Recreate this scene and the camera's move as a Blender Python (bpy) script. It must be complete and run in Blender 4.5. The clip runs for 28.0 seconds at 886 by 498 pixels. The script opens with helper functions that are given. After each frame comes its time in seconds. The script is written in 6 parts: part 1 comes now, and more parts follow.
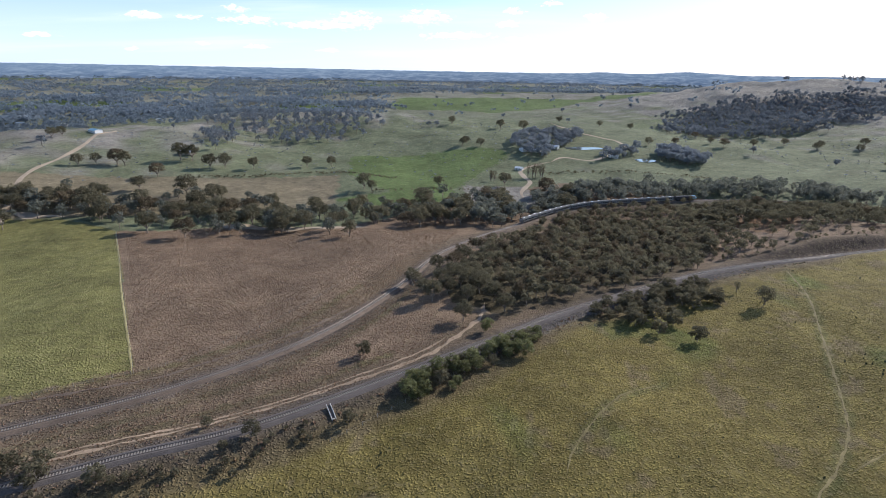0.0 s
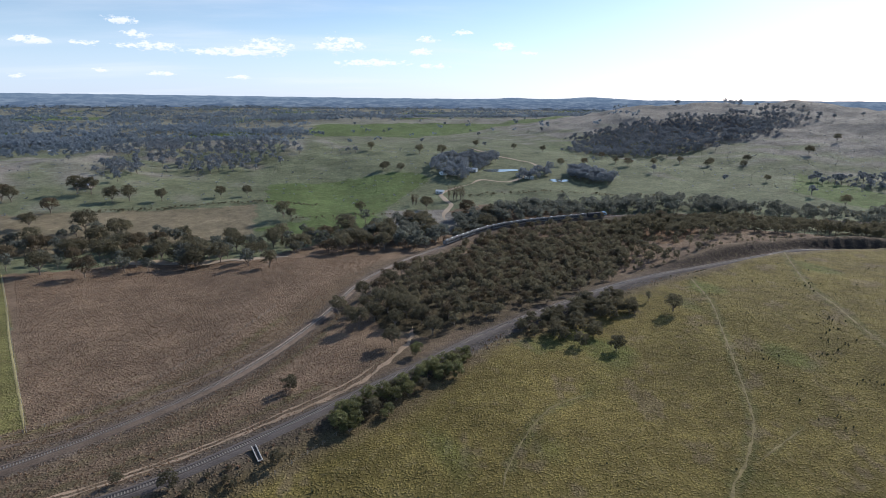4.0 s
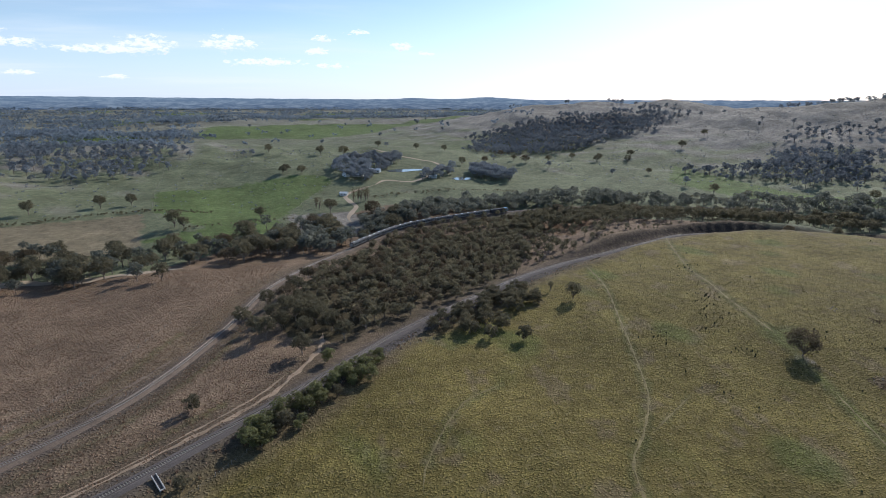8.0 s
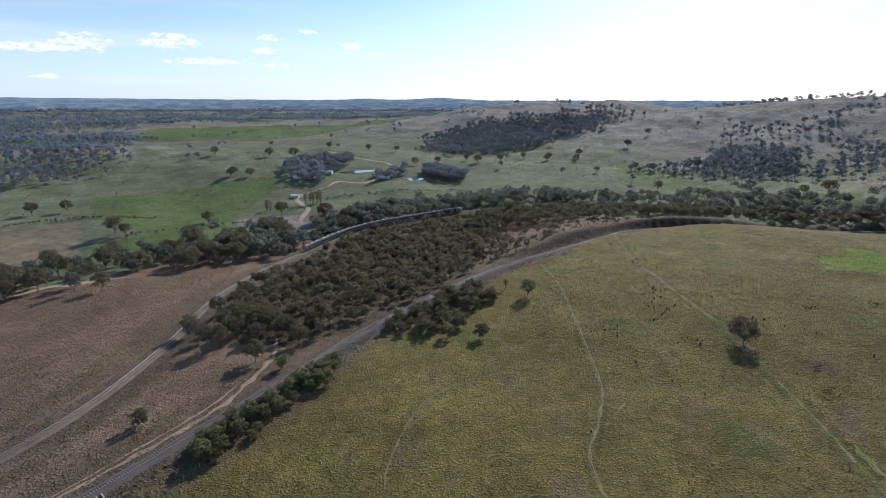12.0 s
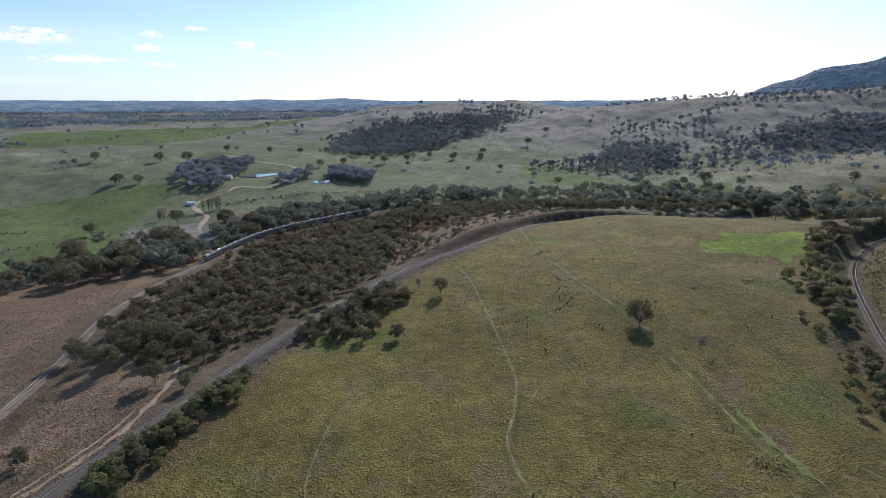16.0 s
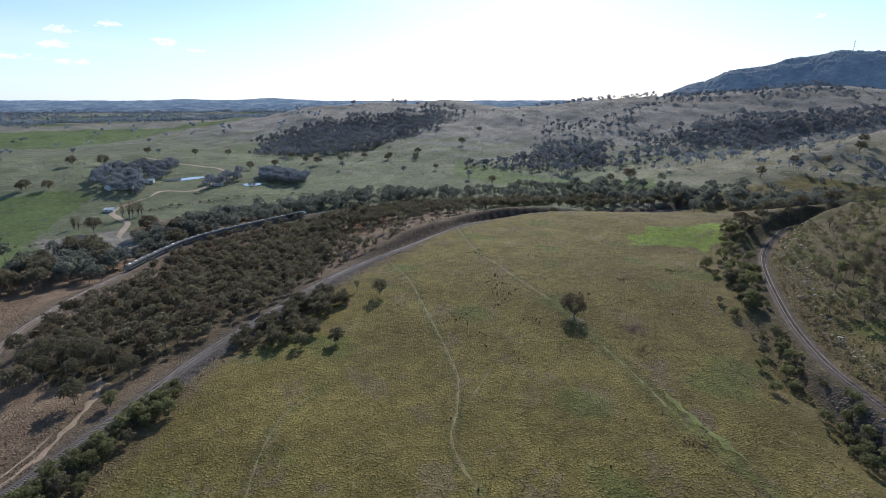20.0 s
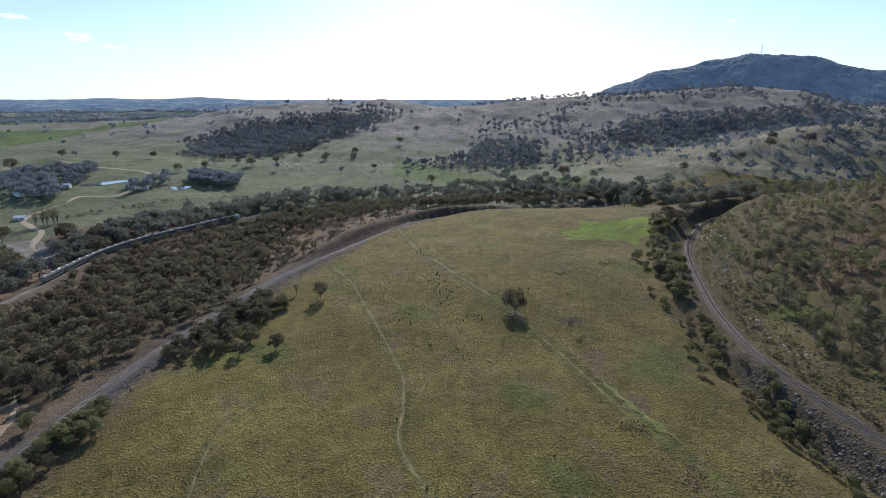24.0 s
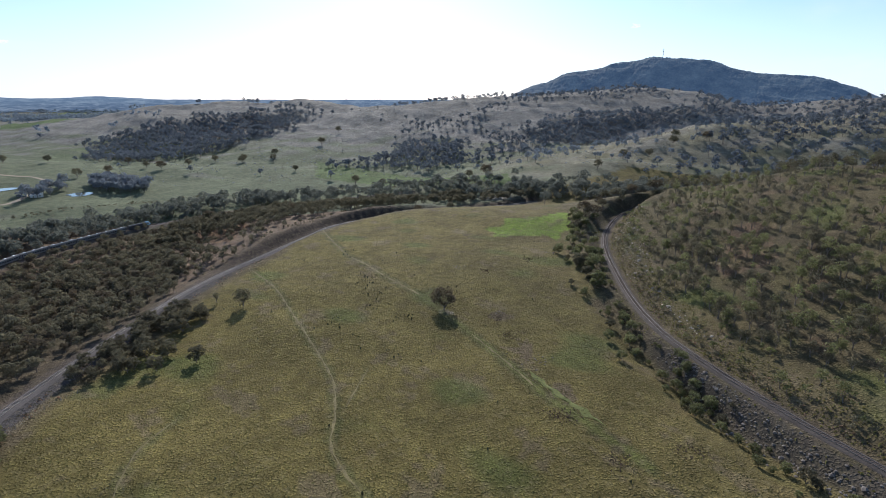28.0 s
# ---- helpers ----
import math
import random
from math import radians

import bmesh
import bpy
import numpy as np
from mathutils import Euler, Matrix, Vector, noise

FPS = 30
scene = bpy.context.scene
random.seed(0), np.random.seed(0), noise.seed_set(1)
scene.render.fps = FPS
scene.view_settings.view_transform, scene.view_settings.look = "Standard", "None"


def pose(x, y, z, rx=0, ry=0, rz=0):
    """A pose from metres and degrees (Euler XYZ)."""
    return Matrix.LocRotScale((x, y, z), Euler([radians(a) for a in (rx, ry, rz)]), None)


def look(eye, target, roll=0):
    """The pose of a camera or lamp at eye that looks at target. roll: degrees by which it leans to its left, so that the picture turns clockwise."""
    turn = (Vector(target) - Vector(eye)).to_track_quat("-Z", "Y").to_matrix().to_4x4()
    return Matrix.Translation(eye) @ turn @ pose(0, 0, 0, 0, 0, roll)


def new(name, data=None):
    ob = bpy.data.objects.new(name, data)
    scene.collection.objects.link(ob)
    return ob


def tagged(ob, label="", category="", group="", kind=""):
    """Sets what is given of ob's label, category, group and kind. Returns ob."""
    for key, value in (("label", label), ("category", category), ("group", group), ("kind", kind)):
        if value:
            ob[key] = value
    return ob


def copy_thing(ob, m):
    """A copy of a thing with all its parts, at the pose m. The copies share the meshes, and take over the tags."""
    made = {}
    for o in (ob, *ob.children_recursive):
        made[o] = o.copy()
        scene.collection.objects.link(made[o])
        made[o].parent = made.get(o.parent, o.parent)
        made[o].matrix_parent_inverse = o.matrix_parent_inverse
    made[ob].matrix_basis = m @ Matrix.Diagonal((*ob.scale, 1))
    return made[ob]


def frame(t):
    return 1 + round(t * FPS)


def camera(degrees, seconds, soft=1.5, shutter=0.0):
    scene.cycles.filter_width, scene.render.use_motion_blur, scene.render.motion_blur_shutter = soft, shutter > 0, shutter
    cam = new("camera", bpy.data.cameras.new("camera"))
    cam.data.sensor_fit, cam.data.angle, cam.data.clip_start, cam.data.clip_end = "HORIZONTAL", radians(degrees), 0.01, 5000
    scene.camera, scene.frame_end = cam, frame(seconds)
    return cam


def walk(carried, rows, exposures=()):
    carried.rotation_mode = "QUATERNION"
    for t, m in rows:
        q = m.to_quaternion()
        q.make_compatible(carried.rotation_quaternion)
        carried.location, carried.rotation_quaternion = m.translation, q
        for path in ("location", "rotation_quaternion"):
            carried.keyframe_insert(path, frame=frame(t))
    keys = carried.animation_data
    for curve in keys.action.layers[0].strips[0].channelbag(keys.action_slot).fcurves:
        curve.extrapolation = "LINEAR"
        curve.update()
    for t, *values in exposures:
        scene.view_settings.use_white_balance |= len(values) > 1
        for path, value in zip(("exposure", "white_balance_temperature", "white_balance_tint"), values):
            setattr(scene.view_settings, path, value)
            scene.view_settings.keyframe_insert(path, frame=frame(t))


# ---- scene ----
cam = camera(79.7, 28.0, soft=0.6)
EYE = (0.0, 0.0, 90.0)
PATH = [
    (0.0, pose(*EYE, 71.44, 0, -0.07) @ pose(0, 0, 0, 0, 0, 0.53)),
    (0.5, pose(*EYE, 72.73, 0, -0.08) @ pose(0, 0, 0, 0, 0, 0.52)),
    (1.0, pose(*EYE, 73.96, 0, -0.08) @ pose(0, 0, 0, 0, 0, 0.51)),
    (1.5, pose(*EYE, 73.96, 0, -1.22) @ pose(0, 0, 0, 0, 0, 0.50)),
    (2.0, pose(*EYE, 73.97, 0, -2.78) @ pose(0, 0, 0, 0, 0, 0.48)),
    (2.5, pose(*EYE, 73.97, 0, -4.32) @ pose(0, 0, 0, 0, 0, 0.46)),
    (4.5, pose(*EYE, 74.10, 0, -10.27) @ pose(0, 0, 0, 0, 0, 0.11)),
    (5.0, pose(*EYE, 74.10, 0, -12.32) @ pose(0, 0, 0, 0, 0, 0.10)),
    (5.5, pose(*EYE, 74.11, 0, -14.13) @ pose(0, 0, 0, 0, 0, 0.09)),
    (6.0, pose(*EYE, 74.11, 0, -15.14) @ pose(0, 0, 0, 0, 0, 0.07)),
    (6.5, pose(*EYE, 74.11, 0, -16.53) @ pose(0, 0, 0, 0, 0, 0.05)),
    (7.0, pose(*EYE, 74.11, 0, -17.85) @ pose(0, 0, 0, 0, 0, 0.02)),
    (7.5, pose(*EYE, 74.11, 0, -18.52) @ pose(0, 0, 0, 0, 0, 0.00)),
    (8.0, pose(*EYE, 74.11, 0, -18.86) @ pose(0, 0, 0, 0, 0, -0.01)),
    (8.5, pose(*EYE, 74.11, 0, -19.33) @ pose(0, 0, 0, 0, 0, -0.02)),
    (9.0, pose(*EYE, 74.12, 0, -20.51) @ pose(0, 0, 0, 0, 0, -0.04)),
    (9.5, pose(*EYE, 74.13, 0, -21.19) @ pose(0, 0, 0, 0, 0, -0.05)),
    (10.0, pose(*EYE, 74.14, 0, -21.47) @ pose(0, 0, 0, 0, 0, -0.06)),
    (10.5, pose(*EYE, 74.15, 0, -21.62) @ pose(0, 0, 0, 0, 0, -0.06)),
    (11.0, pose(*EYE, 74.16, 0, -22.13) @ pose(0, 0, 0, 0, 0, -0.06)),
    (11.5, pose(*EYE, 74.16, 0, -23.08) @ pose(0, 0, 0, 0, 0, -0.06)),
    (12.0, pose(*EYE, 74.16, 0, -23.89) @ pose(0, 0, 0, 0, 0, -0.06)),
    (12.5, pose(*EYE, 74.16, 0, -24.90) @ pose(0, 0, 0, 0, 0, -0.07)),
    (14.5, pose(*EYE, 74.16, 0, -29.39) @ pose(0, 0, 0, 0, 0, -0.18)),
    (15.0, pose(*EYE, 74.16, 0, -30.94) @ pose(0, 0, 0, 0, 0, -0.19)),
    (15.5, pose(*EYE, 74.17, 0, -32.62) @ pose(0, 0, 0, 0, 0, -0.19)),
    (16.0, pose(*EYE, 74.18, 0, -33.83) @ pose(0, 0, 0, 0, 0, -0.20)),
    (16.5, pose(*EYE, 74.18, 0, -35.73) @ pose(0, 0, 0, 0, 0, -0.20)),
    (17.0, pose(*EYE, 74.18, 0, -37.56) @ pose(0, 0, 0, 0, 0, -0.20)),
    (17.5, pose(*EYE, 74.18, 0, -38.74) @ pose(0, 0, 0, 0, 0, -0.20)),
    (18.0, pose(*EYE, 74.18, 0, -39.29) @ pose(0, 0, 0, 0, 0, -0.19)),
    (18.5, pose(*EYE, 74.18, 0, -39.65) @ pose(0, 0, 0, 0, 0, -0.18)),
    (19.0, pose(*EYE, 74.17, 0, -39.86) @ pose(0, 0, 0, 0, 0, -0.16)),
    (19.5, pose(*EYE, 74.17, 0, -40.07) @ pose(0, 0, 0, 0, 0, -0.15)),
    (20.0, pose(*EYE, 74.15, 0, -40.76) @ pose(0, 0, 0, 0, 0, -0.14)),
    (20.5, pose(*EYE, 74.14, 0, -42.21) @ pose(0, 0, 0, 0, 0, -0.14)),
    (21.0, pose(*EYE, 74.13, 0, -44.02) @ pose(0, 0, 0, 0, 0, -0.14)),
    (21.5, pose(*EYE, 74.12, 0, -45.10) @ pose(0, 0, 0, 0, 0, -0.14)),
    (23.5, pose(*EYE, 74.09, 0, -46.48) @ pose(0, 0, 0, 0, 0, -0.07)),
    (24.0, pose(*EYE, 74.09, 0, -47.35) @ pose(0, 0, 0, 0, 0, -0.05)),
    (24.5, pose(*EYE, 74.09, 0, -48.58) @ pose(0, 0, 0, 0, 0, -0.02)),
    (25.0, pose(*EYE, 74.09, 0, -48.95) @ pose(0, 0, 0, 0, 0, 0.01)),
    (25.5, pose(*EYE, 74.09, 0, -49.30) @ pose(0, 0, 0, 0, 0, 0.04)),
    (26.0, pose(*EYE, 74.09, 0, -49.73) @ pose(0, 0, 0, 0, 0, 0.06)),
    (26.5, pose(*EYE, 74.08, 0, -50.32) @ pose(0, 0, 0, 0, 0, 0.08)),
    (27.0, pose(*EYE, 74.09, 0, -51.60) @ pose(0, 0, 0, 0, 0, 0.08)),
    (27.5, pose(*EYE, 74.09, 0, -53.50) @ pose(0, 0, 0, 0, 0, 0.09)),
    (28.0, pose(*EYE, 74.08, 0, -55.50) @ pose(0, 0, 0, 0, 0, 0.09)),
]
walk(cam, PATH, [(0.0, 0.44, 6080, 13), (1.0, 0.26, 6080, 13), (5.0, 0.12, 6060, 12), (12.0, 0.13, 5990, 11), (17.0, 0.17, 5960, 11), (28.0, 0.18, 5920, 11)])

# ---- world and sun ----
SUN_BEARING, SUN_HEIGHT = 50.0, 28.5
world = bpy.data.worlds.new("sky")
scene.world = world
world.use_nodes = True
wn, wl = world.node_tree.nodes, world.node_tree.links
wn.clear()
sky = wn.new("ShaderNodeTexSky")
sky.sky_type = "NISHITA"
sky.sun_disc = False
sky.sun_elevation = radians(SUN_HEIGHT)
sky.sun_rotation = radians(SUN_BEARING)
sky.altitude = 300
sky.air_density, sky.dust_density, sky.ozone_density = 1.0, 0.45, 3.0


# fair-weather clouds: bearing, height, half width and half depth in degrees
CUMULUS = [(-27.7, 4.4, 1.7, 0.4), (-35.2, 2.5, 1.5, 0.3), (-29.1, 1.6, 0.8, 0.25), (-20.9, 6.4, 1.4, 0.5), (-19.9, 5.3, 1.3, 0.45), (-18.8, 4.35, 2.9, 0.5), (-23.9, 4.4, 1.5, 0.3),
           (-12.2, 4.05, 4.2, 0.55), (-8.7, 4.5, 2.6, 1.0), (-1.9, 4.95, 2.6, 1.0), (6.9, 5.6, 1.2, 0.4), (6.3, 4.35, 1.4, 0.4), (14.6, 4.9, 1.4, 0.6), (1.2, 3.3, 4.0, 0.45), (7.4, 3.05, 1.7, 0.35),
           (10.2, 6.2, 1.4, 0.3), (-18.3, 2.0, 1.3, 0.3), (-11.5, 1.8, 1.2, 0.25), (-22.9, 2.2, 0.8, 0.25), (17.2, 4.3, 1.0, 0.3), (74.1, 6.55, 0.5, 0.3)]


def clouds(nt, sky_colour):
    """Fair-weather cumulus and thin high veils laid on the sky as flat layers overhead."""
    L = nt.links.new

    def op(kind, a, b=None):
        n = nt.nodes.new("ShaderNodeMath")
        n.operation = kind
        for i, v in enumerate((a, b)):
            if v is None:
                continue
            if isinstance(v, (int, float)):
                n.inputs[i].default_value = v
            else:
                L(v, n.inputs[i])
        return n.outputs[0]

    tc = nt.nodes.new("ShaderNodeTexCoord")
    sep = nt.nodes.new("ShaderNodeSeparateXYZ")
    L(tc.outputs["Generated"], sep.inputs[0])
    up = op("MAXIMUM", sep.outputs["Z"], 0.0)

    def spread_noise(x, y, z, scale, detail, lo, hi, most):
        com = nt.nodes.new("ShaderNodeCombineXYZ")
        for i, v in enumerate((x, y, z)):
            if isinstance(v, (int, float)):
                com.inputs[i].default_value = v
            else:
                L(v, com.inputs[i])
        n = nt.nodes.new("ShaderNodeTexNoise")
        n.inputs["Scale"].default_value, n.inputs["Detail"].default_value, n.inputs["Roughness"].default_value = scale, detail, 0.55
        L(com.outputs[0], n.inputs["Vector"])
        return ramp(n.outputs["Fac"], lo, hi, most)

    def ramp(value, lo, hi, most):
        r = nt.nodes.new("ShaderNodeMapRange")
        r.interpolation_type = "SMOOTHSTEP"
        for k, v in (("From Min", lo), ("From Max", hi), ("To Max", most)):
            r.inputs[k].default_value = v
        L(value, r.inputs["Value"])
        return r.outputs[0]

    def blend(colour, fac, white):
        mx = nt.nodes.new("ShaderNodeMix")
        mx.data_type = "RGBA"
        L(fac, mx.inputs["Factor"])
        L(colour, mx.inputs[6])
        mx.inputs[7].default_value = white
        return mx.outputs[2]

    # pale air along the horizon
    low = op("SUBTRACT", 1.0, ramp(up, 0.0, 0.18, 1.0))
    colour = blend(sky_colour, op("MULTIPLY", low, 0.58), (6.2, 7.6, 9.8, 1))
    # thin high veils
    den = op("ADD", up, 0.10)
    veil = spread_noise(op("DIVIDE", sep.outputs["X"], den), op("MULTIPLY", op("DIVIDE", sep.outputs["Y"], den), 2.6), 9.1, 0.32, 8.0, 0.46, 0.80, 0.45)
    colour = blend(colour, veil, (7.6, 7.9, 8.3, 1))
    # small puffs of cumulus, each at its bearing and height with a ragged edge
    bear = op("MULTIPLY", op("ARCTAN2", sep.outputs["X"], sep.outputs["Y"]), 180 / math.pi)
    high = op("MULTIPLY", op("ARCSINE", sep.outputs["Z"]), 180 / math.pi)
    rag = nt.nodes.new("ShaderNodeTexNoise")
    rag.inputs["Scale"].default_value, rag.inputs["Detail"].default_value, rag.inputs["Roughness"].default_value = 75.0, 7.0, 0.66
    stretch = nt.nodes.new("ShaderNodeVectorMath")
    stretch.operation = "MULTIPLY"
    stretch.inputs[1].default_value = (1.0, 1.0, 2.2)
    L(tc.outputs["Generated"], stretch.inputs[0])
    L(stretch.outputs[0], rag.inputs["Vector"])
    rough = op("MULTIPLY", op("SUBTRACT", rag.outputs["Fac"], 0.53), 6.0)
    cover, shade = None, None
    for b, e, w, h in CUMULUS:
        dx = op("MULTIPLY", op("SUBTRACT", bear, b), 1.0 / w)
        dy = op("MULTIPLY", op("SUBTRACT", high, e), 1.0 / h)
        d = op("SUBTRACT", op("SUBTRACT", 1.0, op("ADD", op("MULTIPLY", dx, dx), op("MULTIPLY", dy, dy))), op("MULTIPLY", op("LESS_THAN", dy, 0.0), op("MULTIPLY", op("ABSOLUTE", dy), 0.6)))
        cover = d if cover is None else op("MAXIMUM", cover, d)
        base = op("SUBTRACT", d, op("MULTIPLY", op("ADD", dy, 0.35), 2.2))
        shade = base if shade is None else op("MAXIMUM", shade, base)
    puff = ramp(op("ADD", cover, rough), -0.1, 0.9, 0.92)
    colour = blend(colour, puff, (8.3, 8.5, 8.8, 1))
    colour = blend(colour, op("MULTIPLY", puff, ramp(op("ADD", shade, rough), 0.55, 1.3, 0.5)), (5.6, 6.1, 6.9, 1))
    return colour


wbg = wn.new("ShaderNodeBackground")
wout = wn.new("ShaderNodeOutputWorld")
wbg.inputs["Strength"].default_value = 0.115
wl.new(clouds(world.node_tree, sky.outputs["Color"]), wbg.inputs["Color"])
wl.new(wbg.outputs["Background"], wout.inputs["Surface"])

sun = new("sun", bpy.data.lights.new("sun", "SUN"))
sun.data.energy, sun.data.angle, sun.data.color = 4.3, radians(0.6), (1.0, 0.93, 0.82)
sb, sh = radians(SUN_BEARING), radians(SUN_HEIGHT)
SUN_DIR = Vector((math.sin(sb) * math.cos(sh), math.cos(sb) * math.cos(sh), math.sin(sh)))
sun.matrix_basis = look(SUN_DIR * 1000, (0, 0, 0))

# ---- materials ----
def node(nt, kind, **sets):
    n = nt.nodes.new("ShaderNode" + kind)
    for k, v in sets.items():
        n.inputs[k.replace("_", " ")].default_value = v
    return n


def material(name, col, rough=0.85, metal=0.0, vary=0.25, size=1.0, size2=0.0, bump=0.3, bump_dist=0.05, island=0.0, glow=0.0, spec=0.3, attribute="", see=0.0):
    """A surface with its base colour varied at two scales, with fine relief. see: the share of light that passes through leaves."""
    m = bpy.data.materials.new(name)
    m.use_nodes = True
    nt = m.node_tree
    nt.nodes.clear()
    L = nt.links.new
    out, bs = node(nt, "OutputMaterial"), node(nt, "BsdfPrincipled", Roughness=rough, Metallic=metal)
    bs.inputs["Specular IOR Level"].default_value = spec
    tc = node(nt, "TexCoord")
    n1 = node(nt, "TexNoise", Scale=1.0 / size, Detail=5.0, Roughness=0.6)
    n2 = node(nt, "TexNoise", Scale=1.0 / (size2 or size * 9), Detail=3.0)
    L(tc.outputs["Object"], n1.inputs["Vector"])
    L(tc.outputs["Object"], n2.inputs["Vector"])
    add = nt.nodes.new("ShaderNodeMath")
    add.operation = "ADD"
    L(n1.outputs["Fac"], add.inputs[0])
    L(n2.outputs["Fac"], add.inputs[1])
    rng = node(nt, "MapRange")
    rng.inputs["From Min"].default_value, rng.inputs["From Max"].default_value = 0.6, 1.4
    rng.inputs["To Min"].default_value, rng.inputs["To Max"].default_value = 1 - vary, 1 + vary
    L(add.outputs[0], rng.inputs["Value"])
    last = rng.outputs[0]
    if island:
        src = node(nt, "NewGeometry").outputs["Random Per Island"]
        ob = node(nt, "ObjectInfo").outputs["Random"]
        s = nt.nodes.new("ShaderNodeMath")
        s.operation = "ADD"
        L(src, s.inputs[0])
        L(ob, s.inputs[1])
        r2 = node(nt, "MapRange")
        r2.inputs["From Max"].default_value = 2.0
        r2.inputs["To Min"].default_value, r2.inputs["To Max"].default_value = 1 - island, 1 + island
        L(s.outputs[0], r2.inputs["Value"])
        mu = nt.nodes.new("ShaderNodeMath")
        mu.operation = "MULTIPLY"
        L(last, mu.inputs[0])
        L(r2.outputs[0], mu.inputs[1])
        last = mu.outputs[0]
    mix = nt.nodes.new("ShaderNodeVectorMath")
    mix.operation = "SCALE"
    mix.inputs[0].default_value = col
    if attribute:
        at = nt.nodes.new("ShaderNodeAttribute")
        at.attribute_name = attribute
        L(at.outputs["Color"], mix.inputs[0])
    L(last, mix.inputs["Scale"])
    L(mix.outputs[0], bs.inputs["Base Color"])
    if bump:
        bp = node(nt, "Bump", Strength=bump, Distance=bump_dist)
        L(n1.outputs["Fac"], bp.inputs["Height"])
        L(bp.outputs[0], bs.inputs["Normal"])
    if glow:
        bs.inputs["Emission Color"].default_value = (*col, 1)
        bs.inputs["Emission Strength"].default_value = glow
    if see:
        tr = node(nt, "BsdfTranslucent")
        L(mix.outputs[0], tr.inputs["Color"])
        ms = node(nt, "MixShader", Fac=see)
        L(bs.outputs[0], ms.inputs[1])
        L(tr.outputs[0], ms.inputs[2])
        L(ms.outputs[0], out.inputs["Surface"])
    else:
        L(bs.outputs[0], out.inputs["Surface"])
    return m


M_LEAF = material("gum_leaves", (0.158, 0.142, 0.092), 0.75, vary=0.45, size=1.2, size2=8, bump=0, island=0.36, see=0.55, spec=0.12)
M_LEAF_DRY = material("brownish_leaves", (0.150, 0.119, 0.077), 0.75, vary=0.35, size=1.2, size2=9, bump=0, island=0.36, see=0.45, spec=0.12)
M_LEAF_GREEN = material("fresh_green_leaves", (0.180, 0.184, 0.082), 0.55, vary=0.45, size=0.8, size2=7, bump=0, island=0.45, see=0.62)
# colour partway between the plain gum leaves and the haze-tinted ones below
M_LEAF_MID = material("grey_green_gum_leaves", (0.160, 0.165, 0.134), 0.75, vary=0.45, size=2, size2=14, bump=0, island=0.36, see=0.5, spec=0.12)
# gum leaves lightened and blued to stand in for haze
M_LEAF_FAR = material("haze_tinted_gum_leaves", (0.204, 0.226, 0.250), 0.8, vary=0.35, size=6, size2=120, bump=0, island=0.36, see=0.5, spec=0.12)
M_BARK = material("grey_bark", (0.22, 0.18, 0.145), 0.9, vary=0.35, size=0.4, bump=0.5)
M_BALLAST = material("ballast_stone", (0.108, 0.092, 0.084), 0.95, vary=0.4, size=0.35, size2=6, bump=0.9, bump_dist=0.12)
M_BALLAST_OLD = material("earthy_old_ballast", (0.098, 0.078, 0.064), 0.95, vary=0.4, size=0.4, size2=5, bump=0.9, bump_dist=0.12)
# leaves of the farthest woods, haze mixed into their colour as blue-grey
M_LEAF_HAZE = material("haze_blue_forest_leaves", (0.190, 0.224, 0.258), 0.8, vary=0.35, size=9, size2=260, bump=0, island=0.3, see=0.5, spec=0.12)
M_SLEEPER = material("concrete_sleeper", (0.25, 0.22, 0.185), 0.9, vary=0.2, size=0.3, bump=0.3, island=0.15)
M_TIMBER = material("old_timber_sleeper", (0.125, 0.095, 0.075), 0.95, vary=0.3, size=0.3, bump=0.4, island=0.3)
M_VERGE = material("pale_rank_grass", (0.33, 0.28, 0.13), 0.95, vary=0.4, size=0.5, size2=4, bump=0.8)
M_SAND = material("sandy_wheel_track", (0.285, 0.208, 0.140), 0.95, vary=0.4, size=0.7, size2=6, bump=0.6)
M_BALLAST_SAND = material("sandy_old_ballast", (0.142, 0.106, 0.080), 0.95, vary=0.45, size=0.45, size2=5, bump=0.9, bump_dist=0.12)
M_RAIL = material("worn_steel_rail", (0.20, 0.165, 0.14), 0.45, metal=0.5, vary=0.25, size=0.5, bump=0.1)
M_DIRT = material("pale_dirt", (0.36, 0.285, 0.205), 0.95, vary=0.22, size=0.8, size2=9, bump=0.5, bump_dist=0.05)
M_ROCK = material("grey_rock", (0.165, 0.140, 0.118), 0.9, vary=0.6, size=0.5, bump=0.6, island=0.35)
M_ROCK_PALE = material("pale_broken_rock", (0.40, 0.335, 0.26), 0.9, vary=0.5, size=0.6, bump=0.6, island=0.4)
M_TRAIL = material("trodden_straw_path", (0.172, 0.138, 0.062), 0.95, vary=0.55, size=0.9, size2=7, bump=0.6)
M_DEAD = material("dead_brown_bracken", (0.175, 0.125, 0.090), 0.95, vary=0.35, size=1, bump=0, island=0.45, see=0.3)
M_LUSH = material("lush_green_swale_grass", (0.134, 0.142, 0.036), 0.9, vary=0.4, size=0.8, size2=6, bump=0.7)
M_WATER = material("pond_water", (0.10, 0.12, 0.12), 0.04, vary=0.1, size=2, bump=0.05, bump_dist=0.02, spec=0.5)
M_WHITE = material("white_paint", (0.78, 0.78, 0.76), 0.5, vary=0.06, size=0.6, bump=0.05)
M_CONCRETE = material("weathered_white_concrete", (0.42, 0.41, 0.385), 0.85, vary=0.2, size=0.4, bump=0.3)
